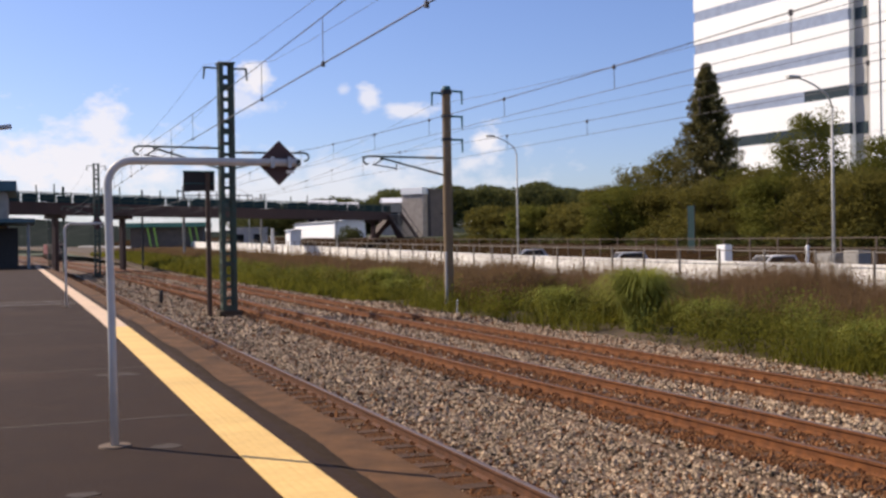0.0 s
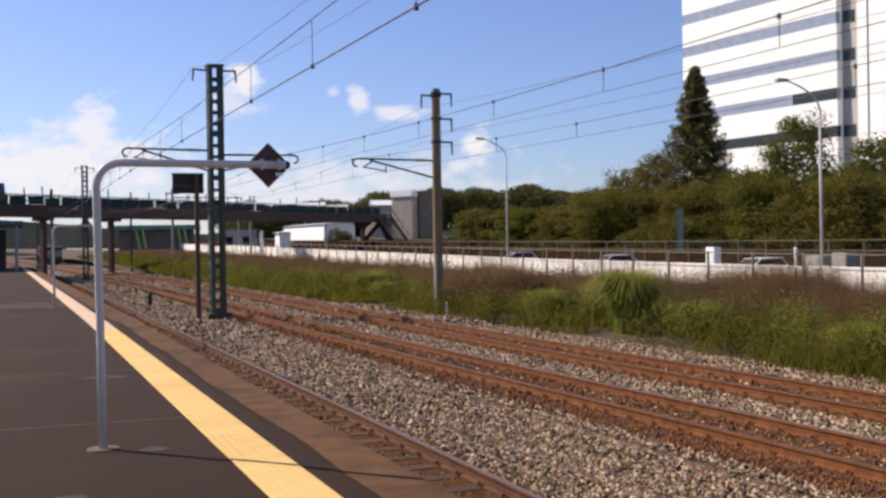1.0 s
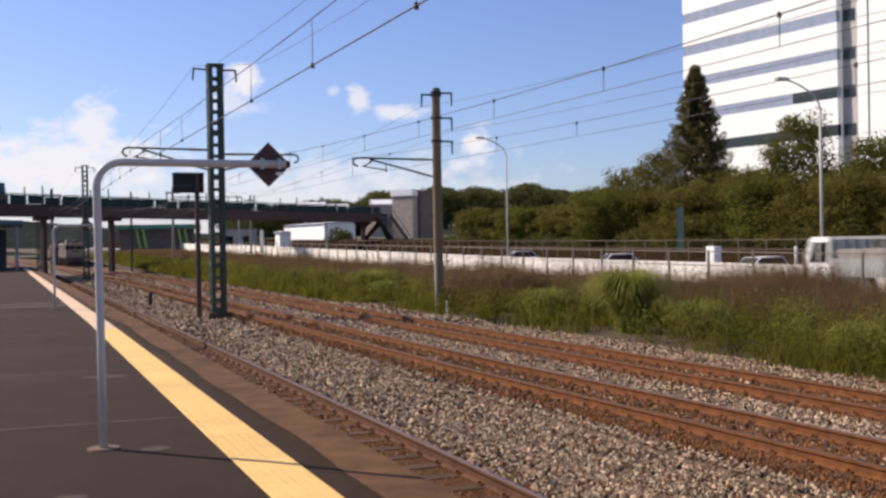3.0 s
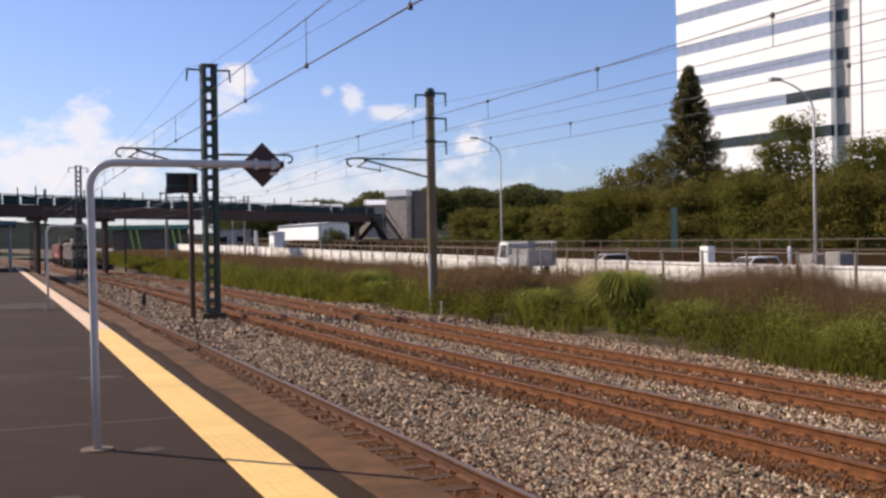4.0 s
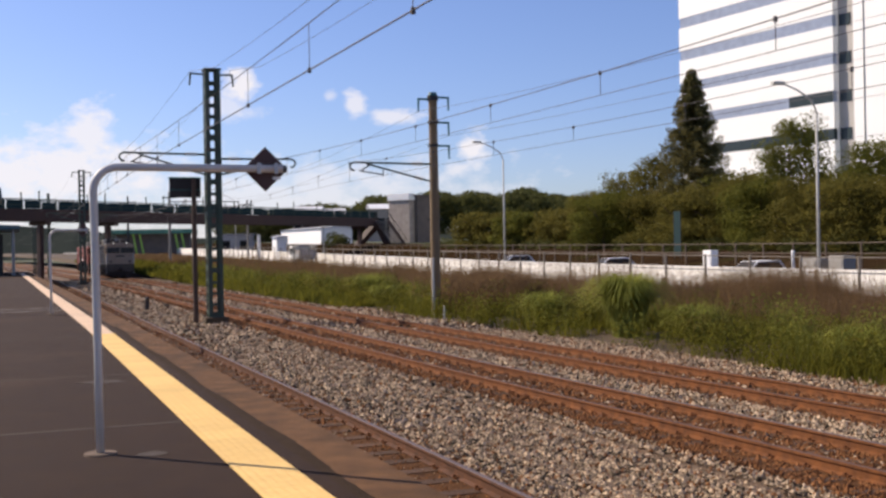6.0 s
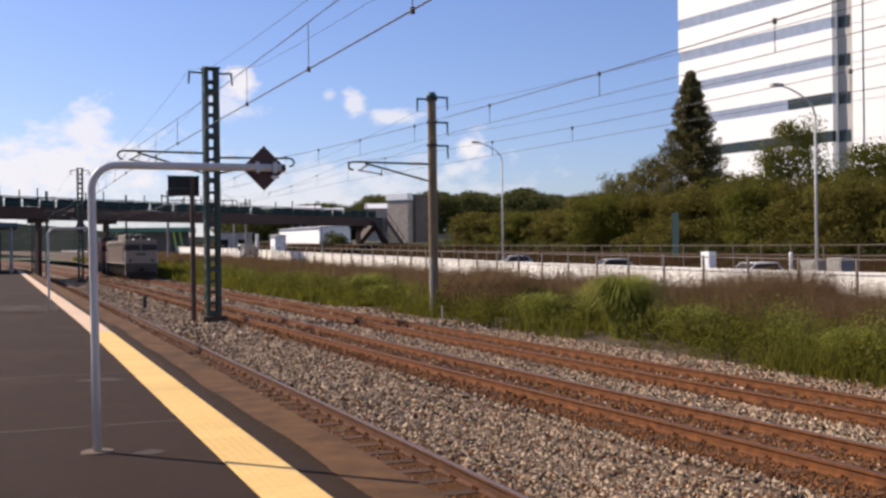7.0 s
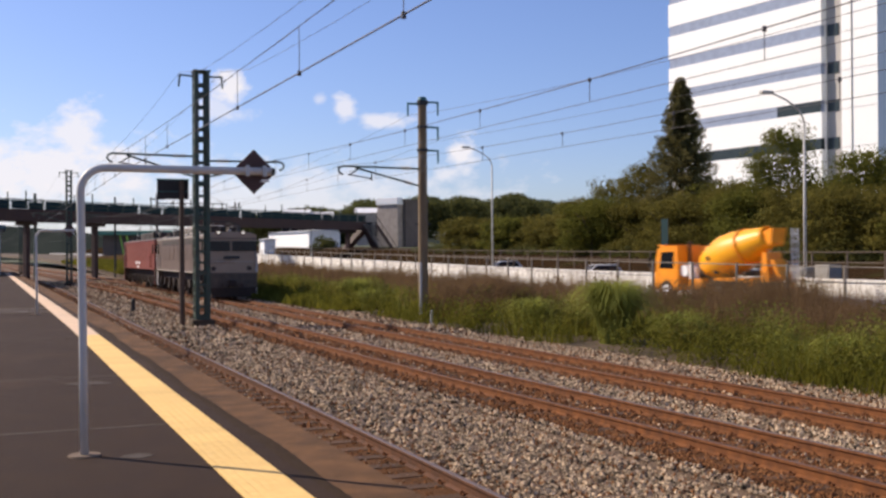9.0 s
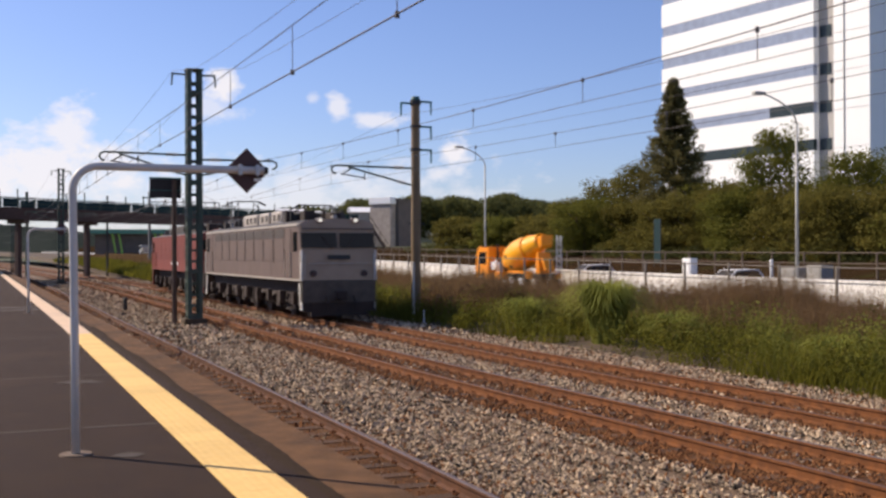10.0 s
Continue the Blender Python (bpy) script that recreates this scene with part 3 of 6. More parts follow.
def lattice_mast(x, y, top, w, arms, label):
    """Green four-legged lattice mast with flat lacing plates and two top brackets."""
    m = empty("lattice_mast", x, y, -0.25, label=label, category="catenary mast", group="lattice masts")
    H = top + 0.25
    k = w / 2
    for sx in (-1, 1):
        for sy in (-1, 1):
            bm = box(B(), sx * k - 0.07 * (sx > 0) * 2, sy * k - 0.012, 0, sx * k + 0.07 * (sx < 0) * 2, sy * k + 0.012, H)
            box(bm, sx * k - 0.012, sy * k - 0.07 * (sy > 0) * 2, 0, sx * k + 0.012, sy * k + 0.07 * (sy < 0) * 2, H)
            part("leg", bm, GREENSTEEL, m)
    n = int(H / 0.42)
    for i in range(n):
        z = 0.3 + i * (H - 0.4) / n
        big = 0.17 if i % 4 == 0 else 0.085
        bm = B()
        for s in (-1, 1):
            box(bm, -k + 0.01, s * k - 0.008, z, k - 0.01, s * k + 0.008, z + big)
            box(bm, s * k - 0.008, -k + 0.01, z + 0.1, s * k + 0.008, k - 0.01, z + 0.1 + big)
        part("batten_plate", bm, GREENSTEEL, m)
    part("cap_plate", box(B(), -k - 0.05, -k - 0.05, H, k + 0.05, k + 0.05, H + 0.06, 0.01), GREENSTEEL, m)
    part("footing", box(B(), -k - 0.16, -k - 0.16, -0.3, k + 0.16, k + 0.16, 0.30, 0.05), DIRT, m, "earth-stained footing block")
    for s in (-1, 1):
        bm = cyl(B(), (s * k, 0, H - 0.14), (s * (k + 0.5), 0, H - 0.12), 0.035, seg=8)
        cyl(bm, (s * (k + 0.49), 0, H - 0.1), (s * (k + 0.53), 0, H - 0.55), 0.04, 0.03, seg=8)
        part("top_bracket", bm, GREENSTEEL, m)
    for s, reach, zt, zb in arms:
        cantilever(m, s * k, s, reach, zt + 0.25, zb + 0.25, GREENSTEEL)
    return m


def cantilever(m, x0, s, reach, zt, zb, material):
    """A hinged bracket: upper tube with a hooked end, lower stay, steady arm and insulators, reaching s * reach from x0."""
    a = empty_part("cantilever", m)
    x1 = x0 + s * reach
    hook = [(x0, 0, zt), (x1 - s * 0.1, 0, zt + 0.03), (x1 + s * 0.03, 0, zt - 0.03), (x1 + s * 0.06, 0, zt - 0.14), (x1, 0, zt - 0.24), (x1 - s * 0.12, 0, zt - 0.28)]
    part("top_tube", tube(B(), hook, 0.038, 8), material, a)
    part("stay", cyl(B(), (x0, 0, zb), (x1 - s * 0.6, 0, zt - 0.02), 0.036, seg=8), material, a)
    bm = B()
    for i in range(5):
        cyl(bm, (x0 + s * (0.32 + i * 0.09), 0, zt + 0.01), (x0 + s * (0.36 + i * 0.09), 0, zt + 0.01), 0.075, 0.055, 10)
    part("insulator", bm, INSUL, a)
    bm = B()
    for i in range(4):
        u = 0.12 + i * 0.035
        p, q = Vector((x0, 0, zb)), Vector((x1 - s * 0.6, 0, zt - 0.02))
        cyl(bm, p.lerp(q, u), p.lerp(q, u + 0.015), 0.07, 0.05, 10)
    part("insulator", bm, INSUL, a)
    bm = cyl(B(), (x1 - s * 0.75, 0, zt - 0.05), (x1 - s * 0.35, 0, zt - 0.30), 0.026, seg=8)
    cyl(bm, (x1 - s * 1.25, 0, zt - 0.42), (x1 - s * 0.3, 0, zt - 0.28), 0.024, seg=8)
    cyl(bm, (x1 - s * 1.25, 0, zt - 0.25), (x1 - s * 1.25, 0, zt - 0.5), 0.022, seg=6)
    part("steady_arm", bm, DARKSTEEL, a)


def empty_part(name, parent):
    o = new(name)
    o.parent = parent
    return o


lattice_mast(6.87, 39.2, 9.0, 0.52, ((-1, 2.95, 5.95, 5.22), (1, 2.75, 5.8, 5.22)), "dark green riveted lattice mast between the tracks carrying overhead wires")
lattice_mast(5.75, 97.0, 9.65, 0.5, ((-1, 2.6, 6.0, 5.2), (1, 2.6, 5.9, 5.2)), "dark green lattice mast farther along the line")
lattice_mast(3.2, 165.0, 10.2, 0.42, ((1, 2.6, 5.9, 5.2),), "distant green lattice mast by the station")


def concrete_post(x, y, top):
    m = empty("concrete_post", x, y, -0.3, label="weathered round concrete catenary post standing in the weeds", category="catenary post")
    H = top + 0.3
    part("shaft", cyl(B(), (0, 0, 0), (0, 0, H), 0.19, 0.165, 18), CONCRETE_WARM, m, smooth=False)
    part("cap", cyl(B(), (0, 0, H - 0.08), (0, 0, H + 0.05), 0.185, 0.15, 18), TEAL, m)
    for s, z, L in ((-1, H - 0.22, 0.45), (1, H - 0.13, 0.5), (1, H - 1.1, 0.5), (1, H - 2.0, 0.5)):
        bm = box(B(), s * 0.12, -0.035, z - 0.035, s * (0.17 + L), 0.035, z + 0.035)
        cyl(bm, (s * (0.14 + L), 0, z), (s * (0.15 + L), 0, z - 0.5), 0.045, 0.03, 8)
        part("bracket", bm, TEAL, m)
        bm = cyl(B(), (0, 0, z - 0.05), (0, 0, z + 0.05), 0.215, seg=18)
        part("band", bm, DARKSTEEL, m)
    cantilever(m, -0.17, -1, 3.15, 5.65 + 0.3, 5.0 + 0.3, GREENSTEEL)
    return m


concrete_post(15.2, 38.4, 8.37)


def signal_post():
    s = empty("signal_post", 6.28, 39.9, -0.25, label="rusty signal post with a black board seen from behind", category="signal post")
    part("shaft", cyl(B(), (0, 0, 0), (0, 0, 5.35), 0.10, 0.085, 12), mat("rusted_post", (0.13, 0.085, 0.06), 0.8, scale=4, stain=(0.09, 0.05, 0.035), stain_scale=3), s)
    part("board", box(B(), -0.86, 0.10, 4.68, 0.27, 0.16, 5.38, 0.01), BLACK, s, "black rectangular backing board")
    bm = box(B(), -0.88, 0.07, 5.38, 0.29, 0.2, 5.43, 0.008)
    box(bm, -0.84, 0.09, 4.95, 0.25, 0.1, 4.97)
    part("board_frame", bm, TEAL, s)
    part("footing", box(B(), -0.28, -0.28, -0.2, 0.28, 0.28, 0.07, 0.02), CONCRETE, s)


signal_post()


def wires():
    def sag(y, a, b, low, high):
        """Height of a wire hung between supports at a and b."""
        u = (2 * y - a - b) / (b - a)
        return low + (high - low) * u * u

    def line(label, x0, x1, spans, r=0.007):
        pts = []
        for a, b, low, high in spans:
            pts += [(x0 + (x1 - x0) * max(0, (a + (b - a) * i / 12 - 39) / 60), a + (b - a) * i / 12, sag(a + (b - a) * i / 12, a, b, low, high)) for i in range(12)]
        tagged(part("overhead_wire", tube(B(), pts, r, 5), WIRE), label, "wire", group="overhead wires")

    def catenary(k, zc, low, high, spans, first, step, knot, label, rm=0.011, rc=0.011):
        """Contact wire, sagging messenger and droppers between supports; the knot sits on the messenger or on the contact wire."""
        w = empty("catenary_line", 0, 0, 0, label=label, category="overhead line", group="overhead lines")
        contact = lambda y: zc + 0.012 * (min(y, 39) - 10)
        cx = lambda y: float(np.interp(y, (-20, 39, 97), (k[1], k[2], k[3]))) + (bend(y) if y > 40 else 0)
        part("contact_wire", tube(B(), [(cx(y), y, contact(y)) for y in list(range(-12, 100, 4)) + list(range(100, 300, 8))], rc, 5), WIRE, w)
        pts = []
        for a, b in spans:
            pts += [(cx(y), y, sag(y, a, b, low, high)) for y in (a + (b - a) * i / 12 for i in range(12))]
        part("messenger_wire", tube(B(), pts, rm, 5), WIRE, w)
        y = first
        while y < 95:
            a, b = [q for q in spans if q[0] <= y <= q[1]][0]
            zm, zk = sag(y, a, b, low, high), contact(y)
            bm = cyl(B(), (cx(y), y, zm), (cx(y), y, zk), 0.006, seg=5)
            q = zm if knot else zk
            cyl(bm, (cx(y), y, q - 0.04), (cx(y), y, q + 0.03), 0.03, 0.026, 8)
            part("dropper", bm, WIRE, w)
            y += step
    S1 = ((-18, 39.2), (39.2, 97), (97, 165), (165, 230), (230, 300))
    S3 = ((-16, 38.4), (38.4, 90), (90, 150), (150, 230), (230, 300))
    catenary((T1, 3.97, 3.9, 3.9), 4.86, 5.56, 5.9, S1, 6.3, 4.15, False, "contact and messenger wires over the track beside the platform", 0.009, 0.011)
    catenary((T2, 8.9, 9.2, 8.3), 4.80, 5.22, 5.8, S1, 6.6, 4.4, True, "contact and messenger wires over the middle track", 0.010, 0.006)
    catenary((T3, 11.75, 11.8, 11.6), 4.62, 4.97, 5.66, S3, 8.3, 4.3, True, "contact and messenger wires over the far track", 0.007, 0.006)
    for x, low, high in ((6.12, 7.7, 8.56), (7.61, 7.8, 8.66)):
        line("thin feeder wire along the lattice masts", x, x - 1.2, ((-18, 39.2, low, high), (39.2, 97, low + 0.1, high + 0.4), (97, 165, low + 0.6, high + 0.8), (165, 260, low + 0.8, high + 1.0)))
    for dx, low, high in ((-0.62, 6.75, 7.67), (0.65, 6.2, 6.77)):
        line("feeder wire strung from the concrete post", 15.2 + dx, 15.0 + dx, ((-16, 38.4, low, high), (38.4, 90, low, high), (90, 170, low, high)))


wires()

# ---- far buildings ----
def office():
    """White office block with long glass bands; its long face looks over the tracks, turned a little towards them."""
    b = empty("office_building", 83.21, 120.43, 0.5, 8.1, label="tall white office building with blue-grey ribbon windows", category="office building")
    # local: face on x = 0, running from y = -Lw (near end) to y = 0
    Lw, D, top, F, zb, hb = 25.05, 26.0, 54.0, 4.3, 13.5, 1.3
    part("core", box(B(), 0.6, -Lw, 0, D, -0.4, top), FACADE, b)
    part("base_wall", box(B(), 0.0, -Lw, 0, 0.65, 0.0, zb), FACADE, b)
    z, i = zb, 0
    while z < top - 4:
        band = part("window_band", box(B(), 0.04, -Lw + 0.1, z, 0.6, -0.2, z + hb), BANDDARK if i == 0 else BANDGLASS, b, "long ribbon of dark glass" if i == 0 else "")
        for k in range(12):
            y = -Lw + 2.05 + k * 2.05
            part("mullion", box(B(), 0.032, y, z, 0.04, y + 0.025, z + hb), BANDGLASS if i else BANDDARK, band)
        part("spandrel", box(B(), 0.0, -Lw, z + hb, 0.6, 0.0, z + F), FACADE, b)
        if i == 1:
            part("open_pane", box(B(), 0.008, -Lw + 0.1, z + 0.02, 0.036, -Lw + 6.5, z + hb - 0.02), BANDDARK, band)
        z += F
        i += 1
    # recess, its shade painted grey, with its own small windows, then the near white tower
    part("recess", box(B(), 0.9, -Lw - 2.65, 0, D, -Lw, top), FACADESHADE, b, "recessed bay with its shade painted grey")
    z = zb
    while z < top - 4:
        part("recess_window", box(B(), 0.8, -Lw - 1.7, z, 0.95, -Lw - 0.2, z + 1.3), BANDDARK, b)
        z += F
    part("tower", box(B(), 0.1, -Lw - 7.35, 0, D, -Lw - 2.65, top), FACADE, b, "white blank stair tower")
    part("drain_pipe", cyl(B(), (0.05, -Lw - 4.05, 0), (0.05, -Lw - 4.05, top), 0.055, seg=8), FACADESHADE, b)
    z = zb
    while z < top:
        part("tower_joint", box(B(), 0.06, -Lw - 7.35, z, 0.11, -Lw - 2.75, z + 0.025), FACADESHADE, b)
        z += F
    part("parapet", box(B(), -0.1, -Lw - 7.35, top, D + 0.1, 0.0, top + 1.0), FACADE, b)


office()


def foot_bridge():
    """Brown girder bridge over the tracks with fenced walkway, piers, a stair and a lift tower at its far end."""
    b = empty("foot_bridge", 0, 0, 0, label="brown steel pedestrian bridge with green railings crossing the tracks", category="footbridge")
    p0, p1 = Vector((-14, 111, 0)), Vector((52, 159, 0))
    d = (p1 - p0)
    L = d.length
    rz = math.degrees(math.atan2(d.y, d.x))
    M = pose(p0.x, p0.y, 0, 0, 0, rz)

    def add(name, bm, m, label="", under=None):
        bmesh.ops.transform(bm, matrix=M, verts=bm.verts)
        return part(name, bm, m, under or b, label)
    add("girder", box(B(), 0, -1.6, 6.1, L, -1.35, 7.35), BROWNSTEEL)
    add("girder", box(B(), 0, 1.35, 6.1, L, 1.6, 7.35), BROWNSTEEL)
    bm = box(B(), 0, -1.66, 6.08, L, -1.6, 6.2)
    box(bm, 0, -1.66, 7.25, L, -1.6, 7.37)
    add("flange", bm, BROWNSTEEL)
    add("deck", box(B(), 0, -1.35, 6.9, L, 1.35, 7.1), CONCRETE)
    for s in (-1.5, 1.5):
        bm = box(B(), 0, s - 0.04, 8.35, L, s + 0.04, 8.45)
        box(bm, 0, s - 0.03, 7.75, L, s + 0.03, 7.8)
        rl = add("railing", bm, GREENSTEEL)
        k = 0.0
        while k < L:
            add("railing_post", box(B(), k - 0.05, s - 0.05, 7.35, k + 0.05, s + 0.05, 8.45 + (0.9 if int(k / 2.2) % 4 == 0 else 0)), GREENSTEEL, under=rl)
            k += 2.2
        k = 0.4
        i = 0
        while k < L - 2:
            if i % 8 != 1:
                add("screen_panel", box(B(), k, s - 0.012, 7.4, k + 2.0, s + 0.012, 8.3), TEALNET, under=rl)
            k += 2.2
            i += 1
    for k in (21.0, 30.2, 79.0):
        bm = box(B(), k - 0.24, -0.3, -0.6, k + 0.24, 0.3, 6.1, 0.02)
        box(bm, k - 0.35, -1.4, 5.7, k + 0.35, 1.4, 6.1)
        add("pier", bm, BROWNSTEEL)
    part("stair_leg", cyl(B(), (53.6, 160.6, 6.6), (50.4, 161.6, 2.6), 0.75, 0.6, 4), BROWNSTEEL, b, "slanting brown underside of the lower stair flight")
    part("stair_leg", cyl(B(), (53.6, 160.4, 6.6), (55.4, 159.8, 2.4), 0.45, 0.4, 4), BROWNSTEEL, b)
    # stair down at the far end
    e = L - 0.4
    bm = B()
    for i in range(22):
        box(bm, e - 0.5 + i * 0.33, -4.2, 6.8 - i * 0.28, e - 0.1 + i * 0.33, -1.7, 6.95 - i * 0.28)
    add("stair_treads", bm, CONCRETE)
    for y in (-4.3, -1.6):
        bm = B()
        v = [bm.verts.new(q) for q in ((e - 0.6, y, 6.5), (e - 0.6, y, 7.2), (e + 6.9, y, 1.0), (e + 6.9, y, 0.3), (e - 0.6, y + 0.12, 6.5), (e - 0.6, y + 0.12, 7.2), (e + 6.9, y + 0.12, 1.0), (e + 6.9, y + 0.12, 0.3))]
        for f in ((0, 1, 2, 3), (7, 6, 5, 4), (0, 4, 5, 1), (1, 5, 6, 2), (2, 6, 7, 3), (3, 7, 4, 0)):
            bm.faces.new([v[i] for i in f])
        add("stringer", bm, BROWNSTEEL)
        bm = cyl(B(), (e - 0.6, y + 0.06, 8.2), (e + 6.9, y + 0.06, 2.0), 0.05, seg=6)
        for i in range(6):
            cyl(bm, (e - 0.5 + i * 1.4, y + 0.06, 7.0 - i * 1.15), (e - 0.5 + i * 1.4, y + 0.06, 8.1 - i * 1.15), 0.04, seg=6)
        add("handrail", bm, BROWNSTEEL)


foot_bridge()


def lift_tower():
    t = empty("lift_tower", 62.3, 166, 0, 30, label="grey concrete lift tower at the end of the footbridge", category="tower")
    part("shaft", box(B(), -2.9, -2.8, -0.5, 2.9, 2.8, 11.0, 0.05), TOWERGREY, t)
    part("roof_slab", box(B(), -3.1, -3.0, 11.0, 3.1, 3.0, 11.3, 0.04), TOWERGREY, t)
    part("annex", box(B(), -4.2, -2.2, -0.5, -2.9, 2.2, 10.4, 0.05), BEIGE, t)
    part("cornice", box(B(), -4.4, -2.3, 10.4, -2.85, 2.3, 11.5, 0.05), FACADE, t, "white upper corner panel")


lift_tower()


def plain_house(name, x, y, rz, w, d, h, wallm, roofm, label, base=0.0, roof=0.4, windows=0):
    b = empty(name, x, y, base, rz, label=label, category="building", group="distant buildings")
    part("shell", box(B(), -w / 2, -d / 2, -1, w / 2, d / 2, h, 0.03), wallm, b)
    bm = B()
    v = [bm.verts.new(q) for q in ((-w / 2 - .4, -d / 2 - .4, h), (w / 2 + .4, -d / 2 - .4, h), (w / 2 + .4, d / 2 + .4, h), (-w / 2 - .4, d / 2 + .4, h),
                                   (-w / 2 - .4, 0, h + roof), (w / 2 + .4, 0, h + roof))]
    for f in ((0, 1, 5, 4), (3, 4, 5, 2), (0, 4, 3), (1, 2, 5), (0, 3, 2, 1)):
        bm.faces.new([v[i] for i in f])
    part("roof", bm, roofm, b)
    for i in range(windows):
        xx = -w / 2 + (i + 0.5) * w / windows
        part("window", box(B(), xx - 0.8, -d / 2 - 0.05, h * 0.45, xx + 0.8, -d / 2 + 0.05, h * 0.78), GLASS, b)
    return b


plain_house("white_shed", 53.4, 196.5, -84, 21.5, 6, 5.6, FACADE, FACADE, "long low white shed beyond the footbridge", 1.0, 0.3)
plain_house("small_white_hut", 43.2, 182, -84, 2.4, 2.0, 4.0, FACADE, FACADE, "small white hut beside the shed", 1.0, 0.2)
plain_house("flat_grey_house", 42, 215, -14, 7, 6, 5.5, FACADESHADE, DARKSTEEL, "grey flat house beyond the footbridge", 0.5, 0.2, 2)
for x, y, w, h in ((64.6, 243.5, 6, 9.6), (69.9, 241, 5, 9.0), (80.5, 237, 6, 9.9)):
    plain_house("hill_house", x, y, -20, w, 8, h, BEIGE, WHITEPAINT, "grey house with a pale roof on the distant slope", 2, 1.3, 3)


def green_hall():
    b = empty("green_roofed_hall", 31, 255, 1.0, -12, label="long hall with green roof and lime slanted supports", category="building")
    part("hall_shell", box(B(), -8, -5, -1, 8, 5, 6.0), TOWERGREY, b)
    part("roof_slab", box(B(), -9.5, -7.5, 6.0, 9.5, 6, 7.0, 0.1), GREENROOF, b)
    for x in (-3.0, -1.6, 6.2, 7.6):
        bm = box(B(), -0.17, -7.2, 0, 0.17, -6.8, 6.4)
        bmesh.ops.transform(bm, matrix=Matrix.Translation((x, 0, 0)) @ pose(0, 0, 0, 0, -10, 0), verts=bm.verts)
        part("slanted_support", bm, LIME, b)


green_hall()


def station_house():
    """End of the station building and canopy on the platform."""
    b = empty("station_house", -6.0, 106, 0.836, label="beige station building with blue-edged roof on the platform", category="station building")
    part("shell", box(B(), -8, -4, 0, 4.5, 8, 6.7, 0.03), BEIGE, b)
    part("roof", box(B(), -9, -5, 6.7, 5.3, 9, 7.6, 0.05), BLUEROOF, b)
    part("porch_roof", box(B(), -6, -14, 3.7, 6.7, -2, 4.05, 0.05), BLUEROOF, b)
    for x, y in ((6.2, -13.5), (6.2, -8), (6.2, -3), (3.0, -13.5)):
        part("porch_post", cyl(B(), (x, y, 0), (x, y, 3.7), 0.12, seg=10), GREYPAINT, b)
    # black panel on the closed wall paints the shade of an opening
    part("dark_opening", box(B(), -4, -4.2, 0.1, 4.2, -3.9, 3.2), BLACK, b)
    part("lean_to_wall", box(B(), -6, -9, 0, 5.4, -8.6, 3.4), DARKSTEEL, b)


station_house()


# ---- street lamps, fences and car-park things ----
def street_lamp(x, y, z, h, arm, label):
    l = empty("street_lamp", x, y, z, label=label, category="street lamp", group="street lamps")
    r = 1.0
    part("pole", cyl(B(), (0, 0, -0.3), (0, 0, h - 1.3), 0.085, 0.055, 12), LAMPGREY, l, smooth=True)
    pts = [(0, 0, h - 1.4), (-0.07, 0, h - 1.08), (-0.28, 0, h - 0.76), (-0.65, 0, h - 0.5), (-1.1, 0, h - 0.27), (-1.5, 0, h - 0.13), (-arm, 0, h)]
    part("arm", tube(B(), pts, 0.042, 8), LAMPGREY, l, smooth=True)
    bm = box(B(), -arm - 0.62, -0.14, h - 0.06, -arm + 0.05, 0.14, h + 0.1, 0.05)
    part("lantern", bm, LAMPGREY, l)
    part("base_plate", box(B(), -0.22, -0.22, 0.0, 0.22, 0.22, 0.1, 0.02), LAMPGREY, l)


for y, lh in ((40.6, 8.8), (75.6, 9.25), (183, 9.3)):
    street_lamp(35.75, y, WALLTOP(y) + 0.05, lh, 1.95, "pale street lamp with curved arm behind the pale wall")


def rail_fence(name, x, rows, y0, y1, step, hh, material, label, rails=(0.02, 0.5), r=0.035, post=0.04):
    f = empty(name, 0, 0, 0, label=label, category="fence")
    zt = lambda y: float(np.interp(y, [a for a, b in rows], [b for a, b in rows]))
    pts = [y0 + i * (y1 - y0) / 12 for i in range(13)]
    for d in rails:
        part("rail", tube(B(), [(x, y, zt(y) - d) for y in pts], r, 6), material, f)
    y = y0
    while y <= y1:
        part("post", box(B(), x - post, y - post, zt(y) - hh, x + post, y + post, zt(y) + 0.06), material, f)
        y += step


FT = ((-20, 1.8), (27, 1.85), (33, 1.91), (53, 2.1), (86, 2.5), (140, 3.2), (300, 5))
rail_fence("near_fence", 25.4, FT, 16, 160, 2.75, 2.1, FENCEGREY, "thin grey steel post and rail fence along the road", rails=(0.0,), r=0.022, post=0.036)
rail_fence("car_park_fence", 41.0, [(a, b + 1.05) for a, b in ((-20, 1.25), (38, 1.25), (52, 1.3), (74, 1.45), (120, 1.9), (172, 2.6))], 20, 170, 2.6, 2.2, FENCEBROWN, "grey pipe fence along the back of the terrace", rails=(0.0, 0.55))


